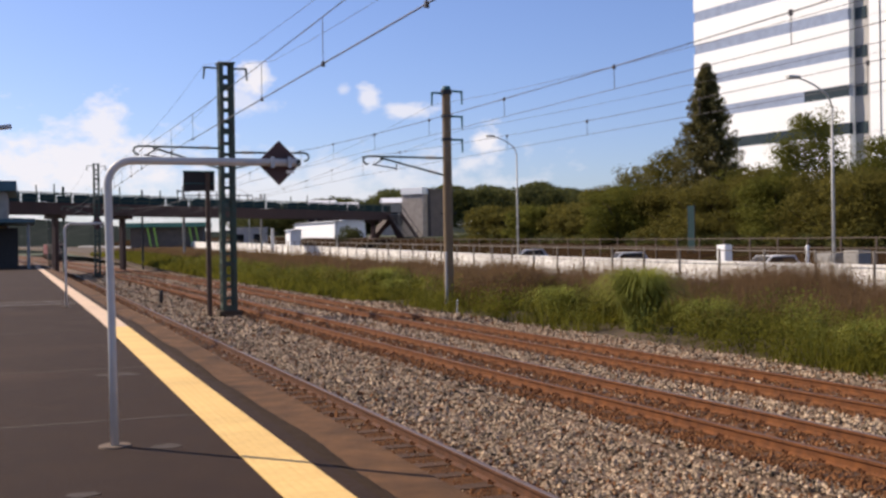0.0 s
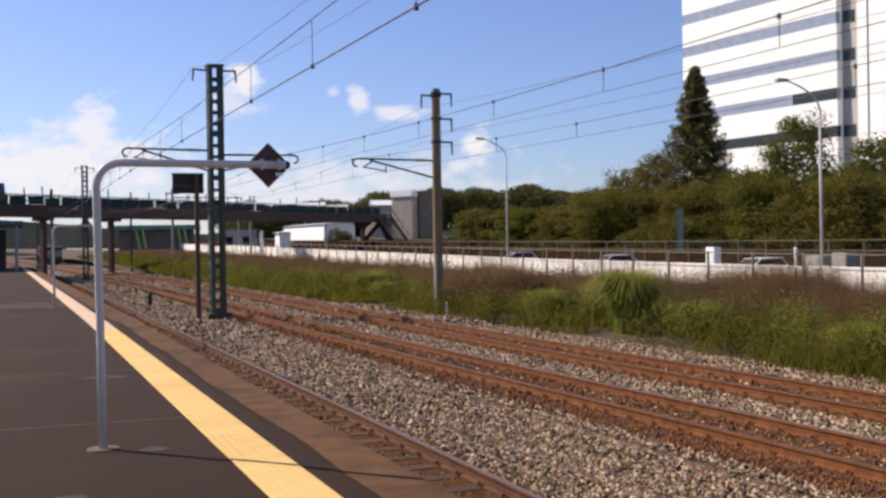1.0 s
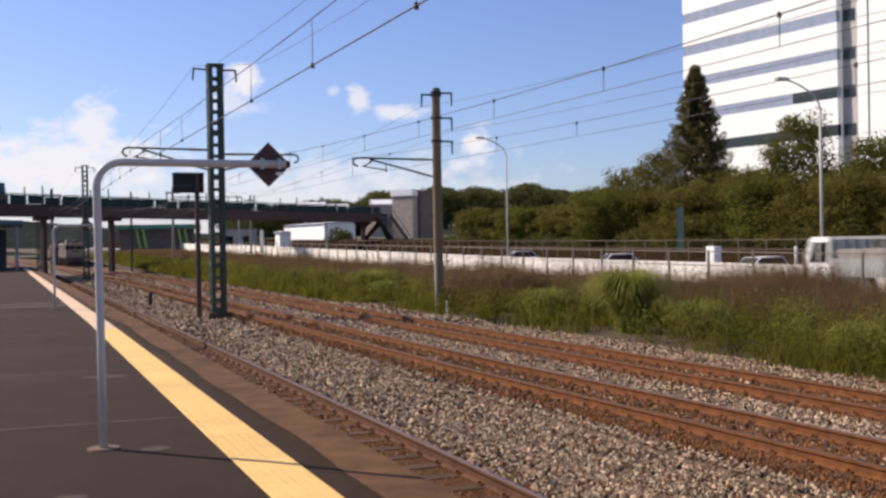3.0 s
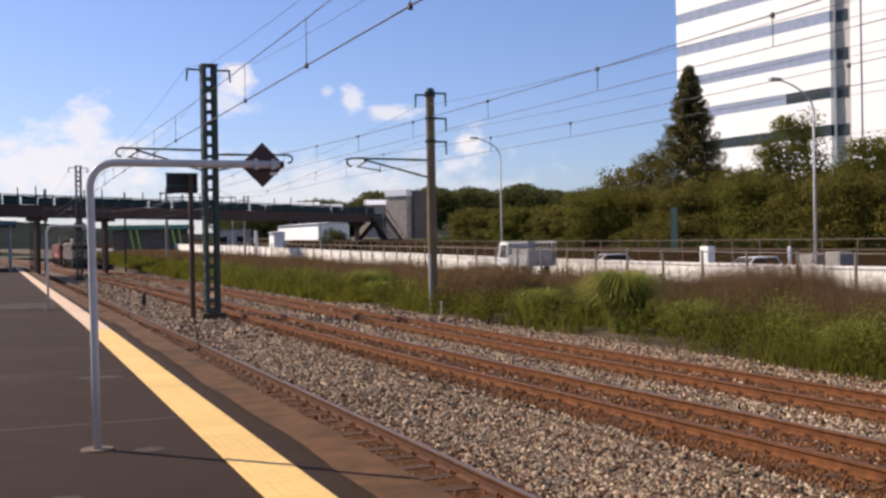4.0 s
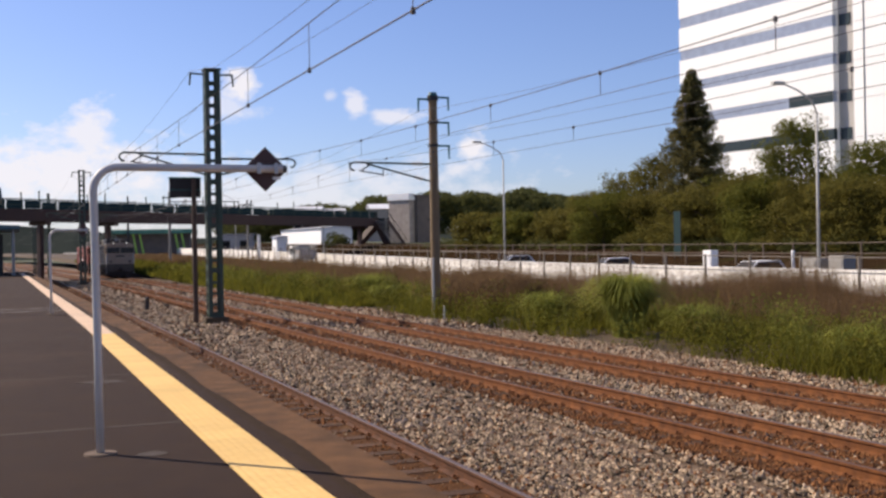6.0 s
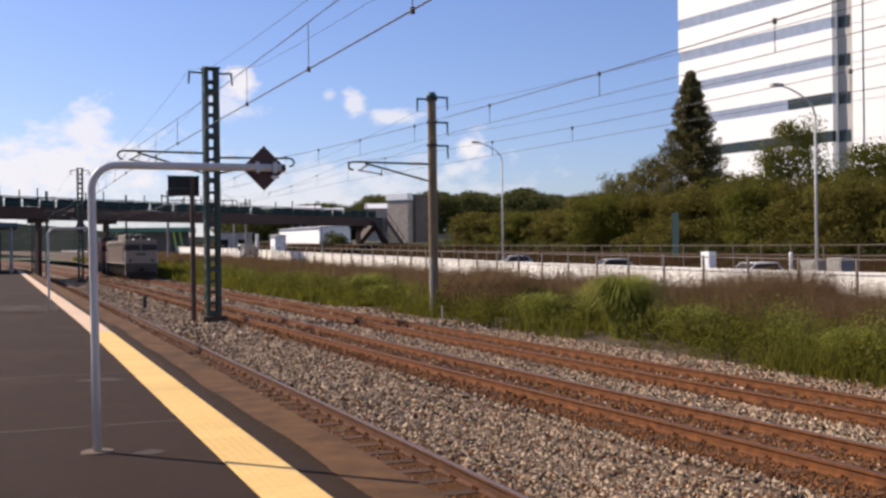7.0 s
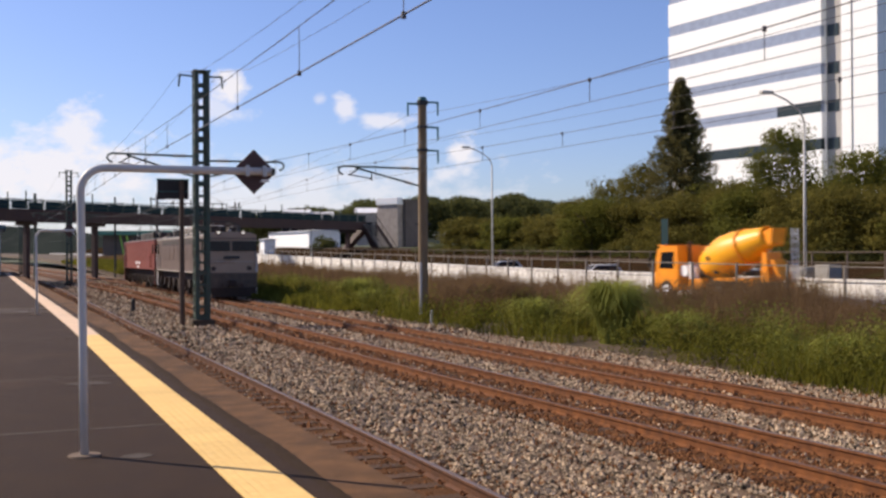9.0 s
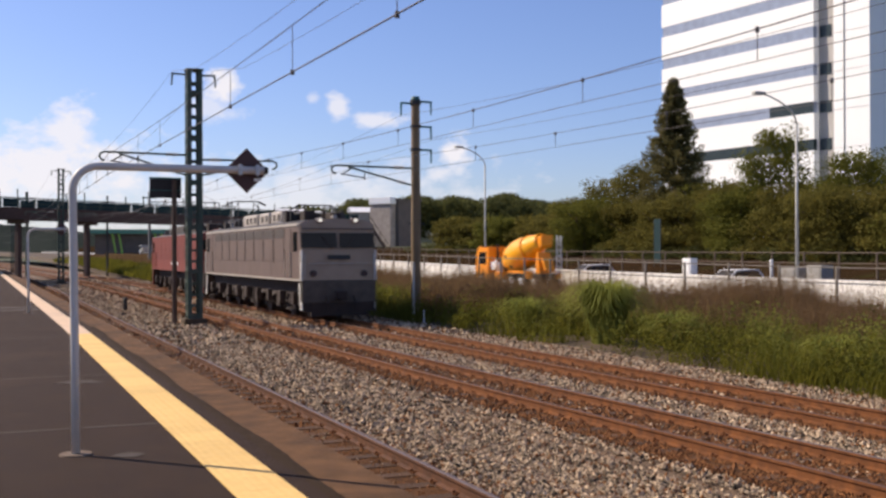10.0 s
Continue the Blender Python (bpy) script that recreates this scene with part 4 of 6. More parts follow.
# ---- trees ----
def leaf_cloud(rng, verts, faces, c, rad, n, size, droop=0.0):
    """Small leaf quads scattered mostly near the skin of an ellipsoid."""
    d = rng.normal(size=(n, 3))
    d /= np.linalg.norm(d, axis=1)[:, None]
    r = np.where(rng.random(n) < 0.85, rng.uniform(0.6, 1.06, n), rng.uniform(0.1, 0.6, n))
    p = c + d * rad * r[:, None]
    nrm = d + rng.normal(size=(n, 3)) * 0.8 + np.array((0, 0, 0.35))
    nrm /= np.linalg.norm(nrm, axis=1)[:, None]
    u = np.cross(nrm, rng.normal(size=(n, 3)))
    u /= np.linalg.norm(u, axis=1)[:, None]
    w = np.cross(nrm, u)
    s = (size * rng.uniform(0.6, 1.3, n))[:, None]
    q = len(verts)
    v = np.stack((p - u * s, p - w * s * 0.55, p + u * s - np.array((0, 0, droop)), p + w * s * 0.55), axis=1)
    verts.extend(map(tuple, v.reshape(-1, 3).tolist()))
    faces.extend((q + 4 * i, q + 4 * i + 3, q + 4 * i + 2, q + 4 * i + 1) for i in range(n))


def broad_tree(x, y, z, h, w, seed, material, label, size=0.22, n=2600, cat="tree", clumps=34):
    rng = np.random.default_rng(seed)
    t = empty("tree", x, y, z, label=label, category=cat, group="trees behind the car park")
    bm = cyl(B(), (0, 0, -0.4), (0.1, 0, h * 0.55), 0.16 + 0.012 * h, 0.07, 8)
    for i in range(6):
        a = rng.uniform(0, math.tau)
        zz = h * rng.uniform(0.2, 0.5)
        cyl(bm, (0.05, 0, zz), (math.cos(a) * w * 0.33, math.sin(a) * w * 0.33, zz + h * 0.28), 0.07, 0.025, 6)
    part("trunk", bm, BARK, t)
    verts, faces = [], []
    for i in range(clumps):
        a = rng.uniform(0, math.tau)
        rr = math.sqrt(rng.random()) * w * 0.42
        zz = rng.uniform(0.16, 0.93) * h
        shrink = 1 - 0.55 * max(0, zz / h - 0.45)
        c = np.array((math.cos(a) * rr * shrink, math.sin(a) * rr * shrink, zz))
        leaf_cloud(rng, verts, faces, c, np.array((w * 0.17, w * 0.17, h * 0.105)) * rng.uniform(0.7, 1.35), n // clumps, size)
    for i in range(14):                      # upright shoots at the top
        a, rr = rng.uniform(0, math.tau), rng.uniform(0, w * 0.35)
        c = np.array((math.cos(a) * rr, math.sin(a) * rr, h * rng.uniform(0.88, 1.0) - rr * 0.25))
        leaf_cloud(rng, verts, faces, c, np.array((0.18, 0.18, 0.65)), 26, size * 0.75)
    me = bpy.data.meshes.new("crown")
    me.from_pydata(verts, [], faces)
    me.materials.append(material)
    o = new("crown", me)
    o.parent = t
    return t


def conifer(x, y, z, h, w, seed):
    """Upswept sprays on a straight stem, each its own length, with gaps between."""
    rng = np.random.default_rng(seed)
    t = empty("conifer", x, y, z, label="tall dark conifer with a narrow ragged cone crown", category="tree")
    part("trunk", cyl(B(), (0, 0, -0.4), (0, 0, h * 0.97), 0.28, 0.03, 8), BARK, t)
    verts, faces = [], []
    for i in range(420):
        u = (i + rng.random()) / 420
        zz = h * (0.2 + 0.8 * u)
        reach = w / 2 * (1 - u) ** 0.85 * rng.uniform(0.62, 1.12) + 0.16
        a = rng.uniform(0, math.tau)
        for k in (0.3, 0.55, 0.8, 1.0):
            c = np.array((math.cos(a) * reach * k, math.sin(a) * reach * k, zz + 0.42 * k * k * (1 - 0.5 * u)))
            leaf_cloud(rng, verts, faces, c, np.array((0.5, 0.5, 0.45)) * (1.25 - 0.6 * u) * (1.15 - 0.4 * k), 24, 0.12, -0.05)
    me = bpy.data.meshes.new("crown")
    me.from_pydata(verts, [], faces)
    me.materials.append(CONIFERLEAF)
    o = new("crown", me)
    o.parent = t
    return t


conifer(56.3, 79.7, 1.5, 16.1, 8.0, 3)
rt = random.Random(11)
olive = "broadleaf tree with dense olive-green foliage"
for i in range(19):
    y = 26 + i * 5.0 + rt.uniform(-1, 1)
    hh = rt.uniform(5.3, 6.1) if y < 92 else rt.uniform(4.4, 5.0)
    broad_tree(52.5 + rt.uniform(-1.2, 1.5), y, WALLTOP(y) + 0.1, hh, rt.uniform(6.6, 8.2), 40 + i, LEAFOLIVE if i % 4 else LEAF, olive, 0.10 if y < 90 else 0.15, 16000 if y < 90 else 8000, clumps=60)
for i in range(8):
    y = 30 + i * 7.5
    broad_tree(58.5 + rt.uniform(-1, 2), y, WALLTOP(y) + 0.3, rt.uniform(6.0, 6.8), 8.5, 80 + i, LEAF, "green broadleaf tree in the second row", 0.15, 7000, clumps=50)
for x, y, h, w, s in ((54.3, 64.4, 10.2, 6.0, 7), (56, 57.4, 7.8, 7.0, 8), (56.5, 51, 7.9, 7.5, 9), (55.5, 84.5, 9.2, 6.5, 10), (55.5, 90, 8.0, 6.5, 12), (55.5, 96, 6.4, 6.5, 13), (55.5, 103, 4.6, 6.5, 14), (55, 71, 6.6, 7, 15)):
    broad_tree(x, y, 1.5, h, w, s, LEAF if s < 10 else LEAFOLIVE, "taller green tree rising above the row", 0.11, 14000, clumps=60)


def undergrowth():
    rng = np.random.default_rng(31)
    verts, faces = [], []
    for _ in range(420):
        y = rng.uniform(22, 130)
        c = np.array((rng.uniform(49.5, 53.5), y, WALLTOP(y) + rng.uniform(0.0, 1.2)))
        leaf_cloud(rng, verts, faces, c, np.array((0.9, 0.9, 0.7)), 150, 0.12)
    me = bpy.data.meshes.new("undergrowth")
    me.from_pydata(verts, [], faces)
    me.materials.append(LEAFDARK)
    tagged(new("undergrowth", me), "dark shrubs under the row of trees", "shrubs", kind="stuff")


undergrowth()


def far_bank():
    """Rough bushes on the bank past the platform's end."""
    rng = np.random.default_rng(77)
    verts, faces = [], []
    for _ in range(260):
        y = rng.uniform(150, 300)
        c = np.array((bend(y) + rng.uniform(-22, -3), y, rng.uniform(-0.4, 2.6)))
        leaf_cloud(rng, verts, faces, c, np.array((1.6, 1.6, 1.1)), 80, 0.3)
    me = bpy.data.meshes.new("bank_bushes")
    me.from_pydata(verts, [], faces)
    me.materials.append(LEAF)
    tagged(new("bank_bushes", me), "low green bushes on the bank beyond the platform", "shrubs", kind="stuff")


far_bank()


def hills():
    """Wooded ridge far behind, built of leafy clumps over a low mound."""
    rng = np.random.default_rng(21)
    verts, faces = [], []
    for i in range(900):
        az = radians(rng.uniform(10.5, 32))
        dist = rng.uniform(320, 380)
        hgt = float(np.interp(math.degrees(az), (11, 13, 15.2, 17, 18.2, 19.5, 21.8, 25, 26.7, 29, 32), (11, 13.5, 16.4, 14.6, 17.6, 17.8, 19.2, 18.2, 19.4, 16.6, 16))) * dist / 340 + 0.5 * math.sin(az * 140)
        c = np.array((math.sin(az) * dist, math.cos(az) * dist, hgt - abs(rng.normal()) * 5))
        leaf_cloud(rng, verts, faces, c, np.array((4, 4, 2.0)), 190, 0.5)
    me = bpy.data.meshes.new("wooded_hill")
    me.from_pydata(verts, [], faces)
    me.materials.append(LEAFDARK)
    tagged(new("wooded_hill", me), "dark green wooded ridge on the horizon", "hill", kind="stuff")
    bm = B()
    n = 40
    lo, hi = [], []
    for i in range(n + 1):
        az = radians(-60 + i * 3.5)
        hgt = 15 + 3 * math.sin(az * 5) + 2 * math.sin(az * 17 + 1) + 15 * min(1, max(0, (7 - math.degrees(az)) / 8))
        lo.append(bm.verts.new((math.sin(az) * 900, math.cos(az) * 900, -1)))
        hi.append(bm.verts.new((math.sin(az) * 1000, math.cos(az) * 1000, hgt)))
    for i in range(n):
        bm.faces.new((lo[i], lo[i + 1], hi[i + 1], hi[i]))
    tagged(part("distant_hills", bm, HILLFAR), "low distant hills", "hill", kind="structure")


hills()

# ---- the train: two electric locomotives ----
def locomotive(name, body, trim, label):
    """Box-bodied electric locomotive, six axles. Local: front face at y = 0, length along +y, rail heads at z = 0."""
    c = empty(name, T3, 37.5, 0, label=label, category="locomotive", group="coupled locomotives")
    L, W, Z0, Z1 = 18.0, 2.8, 1.42, 3.40
    k = W / 2
    # body shell with slightly raked cab ends and a curved roof
    sec = [(-k, Z0), (-k, Z1), (-k * 0.95, Z1 + 0.09), (-k * 0.7, Z1 + 0.19), (0, Z1 + 0.24), (k * 0.7, Z1 + 0.19), (k * 0.95, Z1 + 0.09), (k, Z1), (k, Z0)]
    bm = B()
    ends = []
    for y, lean in ((0.0, 1), (0.25, 0), (L - 0.25, 0), (L, -1)):
        ends.append([bm.verts.new((x * (1 if not lean else 0.985), y + lean * max(0, z - 2.2) * 0.16, z)) for x, z in sec])
    n = len(sec)
    for a, b in zip(ends, ends[1:]):
        for i in range(n - 1):
            f = bm.faces.new((a[i], a[i + 1], b[i + 1], b[i]))
            f.material_index = 1 if 1 <= i <= 6 else 0
    # cab ends: the silver one takes the colour lifted against shade
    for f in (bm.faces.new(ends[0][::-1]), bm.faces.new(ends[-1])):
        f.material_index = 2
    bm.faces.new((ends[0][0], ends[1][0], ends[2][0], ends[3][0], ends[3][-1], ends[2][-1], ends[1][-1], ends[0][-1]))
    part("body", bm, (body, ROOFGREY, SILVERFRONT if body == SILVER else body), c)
    for s in (-1, 1):
        part("gutter", box(B(), s * k - 0.03, 0.3, Z1 - 0.03, s * k + 0.03, L - 0.3, Z1 + 0.05), trim, c)
        for i in range(9):
            yy = 1.3 + i * 1.9
            part("sand_box", box(B(), s * 1.28 - 0.1, yy - 0.14, 0.52, s * 1.28 + 0.1, yy + 0.14, 0.98, 0.03), WHEEL, c)
        part("sill_strip", box(B(), s * k - 0.03, 0.02, Z0 - 0.03, s * k + 0.02, L - 0.02, Z0 + 0.035), trim, c)
        # high louvre row, small glazed lights above machinery grilles, pressed ribs
        for i in range(8):
            y = 2.3 + i * 1.64
            part("louvre", box(B(), s * k - 0.02, y, 2.98, s * (k + 0.012), y + 1.5, 3.30), LOUVREDARK if body == SILVER else LOCORED, c)
            lv = part("side_panel", box(B(), s * k - 0.02, y + 0.05, 2.1, s * (k + 0.010), y + 1.36, 2.9, 0.004), body, c)
            bm = box(B(), s * k - 0.02, y + 1.5, 2.05, s * (k + 0.016), y + 1.54, 2.95)
            part("panel_joint", bm, LOUVREDARK if body == SILVER else ROOFGREY, c)
        for y in (1.35, L - 2.0):
            dr = part("cab_door", box(B(), s * k - 0.02, y, Z0 + 0.1, s * (k + 0.012), y + 0.62, 3.3, 0.004), body, c)
            part("door_window", box(B(), s * k, y + 0.1, 2.45, s * (k + 0.016), y + 0.52, 3.15), GLASS, dr)
            for yy in (y - 0.06, y + 0.68):
                part("handrail", cyl(B(), (s * (k + 0.05), yy, Z0 + 0.1), (s * (k + 0.05), yy, 2.5), 0.018, seg=6), trim, dr)
            part("cab_window", box(B(), s * k, y - 0.85 if y < 5 else y + 0.85, 2.45, s * (k + 0.014), y - 0.3 if y < 5 else y + 1.4, 3.15), GLASS, c)
            bm = B()
            for q in range(3):
                box(bm, s * (k - 0.2), y + 0.05, 0.35 + 0.28 * q, s * (k + 0.02), y + 0.6, 0.39 + 0.28 * q)
            part("step", bm, UNDER, c)
    # cab ends
    for e, yy in ((1, 0.0), (-1, L)):
        fy = lambda z: yy + e * max(0, z - 2.2) * 0.16
        fr = empty_part("cab_front", c)
        for s in (-1, 1):
            bm = B()
            x0, x1 = s * 0.05, s * (k - 0.025)
            lo, up = 2.58, 3.12
            q = [(x0, fy(lo) - e * 0.012, lo), (x1, fy(lo) - e * 0.012, lo), (x1, fy(up) - e * 0.012, up), (x0, fy(up) - e * 0.012, up)]
            v = [bm.verts.new(p) for p in q] + [bm.verts.new((p[0], p[1] + e * 0.05, p[2])) for p in q]
            for f in ((0, 1, 2, 3), (7, 6, 5, 4), (0, 4, 5, 1), (1, 5, 6, 2), (2, 6, 7, 3), (3, 7, 4, 0)):
                bm.faces.new([v[i] for i in f])
            part("windscreen", bm, GLASS, fr)
            bm = cyl(B(), (s * 0.95, yy - e * 0.06, 1.66), (s * 0.95, yy + e * 0.05, 1.66), 0.12, 0.13, 14)
            part("lamp_housing", bm, ROOFGREY, fr)
            part("tail_lamp", cyl(B(), (s * 0.95, yy - e * 0.07, 1.66), (s * 0.95, yy - e * 0.05, 1.66), 0.08, seg=12), SIGNRED, fr)
            zz = Z1 + 0.17
            part("headlight_housing", cyl(B(), (s * 0.66, yy + e * 0.1, zz), (s * 0.66, yy + e * 0.5, zz), 0.12, 0.10, 14), body, fr)
            part("headlight", cyl(B(), (s * 0.66, yy + e * 0.08, zz), (s * 0.66, yy + e * 0.11, zz), 0.075, seg=12), LAMPGLASS, fr, "round headlight")
            part("corner_strip", box(B(), s * k * 0.985 - 0.03, yy - 0.025, Z0, s * k * 0.985 + 0.03, yy + (0.09 if e > 0 else 0.03), 2.5), CORNERWHITE if body == SILVER else trim, fr)
            bm = prism(B(), ((yy + e * 0.02, 0.36), (yy + e * 0.02, 1.3), (yy + e * 0.42, 1.3), (yy + e * 0.22, 0.36)), s * 1.33, s * 1.38)
            part("step_plate", bm, CORNERWHITE if body == SILVER else trim, fr, "white-edged step plate")
            bm = box(B(), s * 1.18 - 0.16, yy - e * 0.02, 0.30, s * 1.18 + 0.16, yy + e * 0.03, Z0)
            part("steps", bm, UNDER, fr)
        for s in (-1, 1):
            q0, q1 = fy(2.55) - e * 0.03, fy(3.0) - e * 0.03
            part("wiper", cyl(B(), (s * 0.25, q0, 2.52), (s * 0.62, q1, 3.0), 0.014, seg=5), UNDER, fr)
        part("brow", box(B(), -k + 0.06, fy(3.26) - e * 0.05, 3.24, k - 0.06, fy(3.26) + e * 0.03, 3.29, 0.01), body, fr)
        part("waist_rail", cyl(B(), (-k + 0.25, yy - e * 0.06, 2.02), (k - 0.25, yy - e * 0.06, 2.02), 0.014, seg=6), trim, fr)
        for s in (-1, 1):
            bm = cyl(B(), (s * 1.28, yy - e * 0.07, 1.5), (s * 1.28, yy - e * 0.07, 2.35), 0.016, seg=6)
            cyl(bm, (s * 1.28, yy - e * 0.07, 1.52), (s * 1.28, yy + e * 0.02, 1.52), 0.014, seg=6)
            cyl(bm, (s * 1.28, yy - e * 0.07, 2.33), (s * 1.28, yy + e * 0.05, 2.33), 0.014, seg=6)
            part("grab_rail", bm, trim, fr)
        part("number_bar", box(B(), -0.42, yy - e * 0.02, 2.16, 0.42, yy + e * 0.01, 2.32), DARKSTEEL, fr, "dark number strip")
        part("buffer_beam", box(B(), -k + 0.02, yy - e * 0.05, 0.62, k - 0.02, yy + e * 0.25, Z0 - 0.01, 0.03), BEAMGREY, fr)
        part("snow_plough", box(B(), -1.05, yy - e * 0.06, 0.14, 1.05, yy + e * 0.1, 0.62, 0.03), UNDER, fr)
        bm = box(B(), -0.16, yy - e * 0.48, 0.72, 0.16, yy + e * 0.1, 1.04, 0.04)
        box(bm, -0.22, yy - e * 0.5, 0.76, 0.02, yy - e * 0.3, 1.0, 0.03)
        part("coupler", bm, UNDER, fr)
        for s in (-1, 1):
            part("brake_hose", tube(B(), [(s * 0.5, yy - e * 0.12, 0.85), (s * 0.52, yy - e * 0.3, 0.6), (s * 0.5, yy - e * 0.25, 0.38)], 0.03, 6), UNDER, fr)
    # underframe, three bogies, six axles
    part("underframe", box(B(), -k + 0.4, 0.4, 0.78, k - 0.4, L - 0.4, Z0 + 0.02), UNDER, c)
    part("belly", box(B(), -0.78, 0.6, 0.4, 0.78, L - 0.6, 0.8, 0.04), UNDER, c)
    for y in (2.9, L / 2, L - 2.9):
        bg_ = empty_part("bogie", c)
        for s in (-1, 1):
            bm = box(B(), s * 1.0 - 0.09, y - 1.75, 0.5, s * 1.0 + 0.09, y + 1.75, 0.78, 0.03)
            for d in (-1.2, 1.2):
                box(bm, s * 1.08 - 0.11, y + d - 0.22, 0.36, s * 1.08 + 0.11, y + d + 0.22, 0.72, 0.03)
            for d in (-0.55, 0.0, 0.55):
                cyl(bm, (s * 1.08, y + d, 0.5), (s * 1.08, y + d, 0.95), 0.1, seg=8)
            box(bm, s * 1.0 - 0.06, y - 0.25, 0.28, s * 1.0 + 0.06, y + 0.25, 0.5, 0.02)
            part("side_frame", bm, UNDER, bg_)
            for d in (-1.2, 1.2):
                bm = cyl(B(), (s * 0.60, y + d, 0.56), (s * 0.50, y + d, 0.56), 0.56, 0.56, 24)
                cyl(bm, (s * 0.52, y + d, 0.56), (s * 0.47, y + d, 0.56), 0.6, 0.6, 24)
                part("wheel", bm, WHEEL, bg_)
    for y in (5.6, L - 5.6):
        part("air_tank", cyl(B(), (-0.9, y - 0.5, 0.62), (-0.9, y + 0.5, 0.62), 0.24, seg=14), UNDER, c)
        part("equipment_box", box(B(), 0.4, y - 0.6, 0.42, 1.25, y + 0.6, 0.85, 0.03), UNDER, c)
    # roof: two long pale housings, insulators, bus bars, two lozenge pantographs folded low
    zr = Z1 + 0.21
    for y0, y1 in ((5.4, 7.1), (7.5, 9.2), (9.6, 12.3)):
        rb = part("roof_housing", box(B(), -0.72, y0, zr - 0.05, 0.72, y1, zr + 0.5, 0.1), trim if body == SILVER else ROOFGREY, c)
        for i in range(int((y1 - y0) / 0.75)):
            yy = y0 + 0.12 + i * 0.75
            part("vent", box(B(), -0.735, yy, zr + 0.1, -0.71, yy + 0.4, zr + 0.36), LOUVREDARK, rb)
    for y in (2.2, 4.6, 5.2, 9.4, 13.0, 15.6, 16.1):
        for x in (-0.55, 0.55):
            bm = B()
            for q in range(3):
                cyl(bm, (x, y, zr - 0.06 + q * 0.13), (x, y, zr + 0.08 + q * 0.13), 0.09, 0.05, 8)
            part("roof_insulator", bm, INSUL, c)
    for x in (-0.55, 0.55):
        part("bus_bar", cyl(B(), (x, 2.0, zr + 0.34), (x, L - 1.6, zr + 0.40), 0.025, seg=6), WIRE, c)
    for y, up in ((3.1, 0.0), (L - 3.1, 0.95)):
        pg = empty_part("pantograph", c)
        for x in (-0.6, 0.6):
            bm = B()
            cyl(bm, (x, y - 0.9, zr + 0.3), (x, y + 0.9, zr + 0.3), 0.035, seg=6)
            for s in (-1, 1):
                cyl(bm, (x, y + s * 0.3, zr + 0.32), (x * 0.95, y + s * 0.95, zr + 0.42 + up * 0.4), 0.025, seg=6)
                cyl(bm, (x * 0.95, y + s * 0.95, zr + 0.42 + up * 0.4), (x * 0.6, y, zr + 0.55 + up * 0.72), 0.02, seg=6)
            part("pantograph_frame", bm, DARKSTEEL, pg)
        for s in (-0.16, 0.16):
            bm = tube(B(), [(-0.95, y + s, zr + 0.45 + up * 0.72), (-0.6, y + s, zr + 0.62 + up * 0.72), (0.6, y + s, zr + 0.62 + up * 0.72), (0.95, y + s, zr + 0.45 + up * 0.72)], 0.025, 6)
            part("collector", bm, DARKSTEEL, pg)
    for x, y, sx, sy, sz in ((-0.5, 2.3, 0.22, 0.3, 0.38), (0.45, 2.2, 0.2, 0.4, 0.3), (-0.35, 4.5, 0.22, 0.2, 0.45), (0.4, 4.6, 0.22, 0.22, 0.4), (0.2, 13.0, 0.5, 0.4, 0.5)):
        part("roof_gear", box(B(), x - sx, y - sy, zr - 0.06, x + sx, y + sy, zr + sz, 0.05), UNDER, c)
    part("horn", cyl(B(), (0.0, 0.5, zr + 0.1), (0.0, 0.9, zr + 0.1), 0.08, 0.04, 10), trim, c)
    # mixed dark fittings crowded between the housings
    rr = random.Random(17)
    for i in range(26):
        x, y, h = rr.uniform(-0.95, 0.95), rr.choice((rr.uniform(2.6, 5.0), rr.uniform(3.6, 5.2), rr.uniform(12.4, 16.6))), rr.uniform(0.2, 0.5)
        w = rr.uniform(0.06, 0.2)
        part("roof_fitting", box(B(), x - w, y - w, zr - 0.1, x + w, y + w, zr + h, 0.03) if i % 3 else cyl(B(), (x, y, zr - 0.1), (x, y, zr + h), 0.09, 0.06, 10), (UNDER, ROOFGREY, DARKSTEEL)[i % 3], c)
    if body == LOCORED:
        for y0, y1 in ((7.6, 8.5), (9.0, 10.1)):
            part("marking", box(B(), -k - 0.014, y0, 1.74, -k + 0.01, y1, 1.93), WHITEPAINT, c, "white painted marking bar")
    return c


SILVER_LOCO = locomotive("silver_locomotive", SILVER, SILVERLIGHT, "dull silver electric locomotive with dark windscreens, leading the pair")
RED_LOCO = locomotive("red_locomotive", LOCORED, LOCORED, "faded red electric locomotive coupled behind the silver one")


for dy in (8.1, 8.75):
    part("number_mark", box(B(), -1.425, dy, 1.42, -1.405, dy + 0.42, 1.62), WHITEPAINT, RED_LOCO, "pale number strip")

# ---- road vehicles ----
def wheel(x, y, r, w, parent, rim):
    o = part("wheel", cyl(B(), (x - w / 2, y, r), (x + w / 2, y, r), r, r, 20), TYRE, parent)
    part("rim", cyl(B(), (x - w / 2 - 0.012, y, r), (x + w / 2 + 0.012, y, r), r * 0.58, r * 0.58, 14), rim, o)


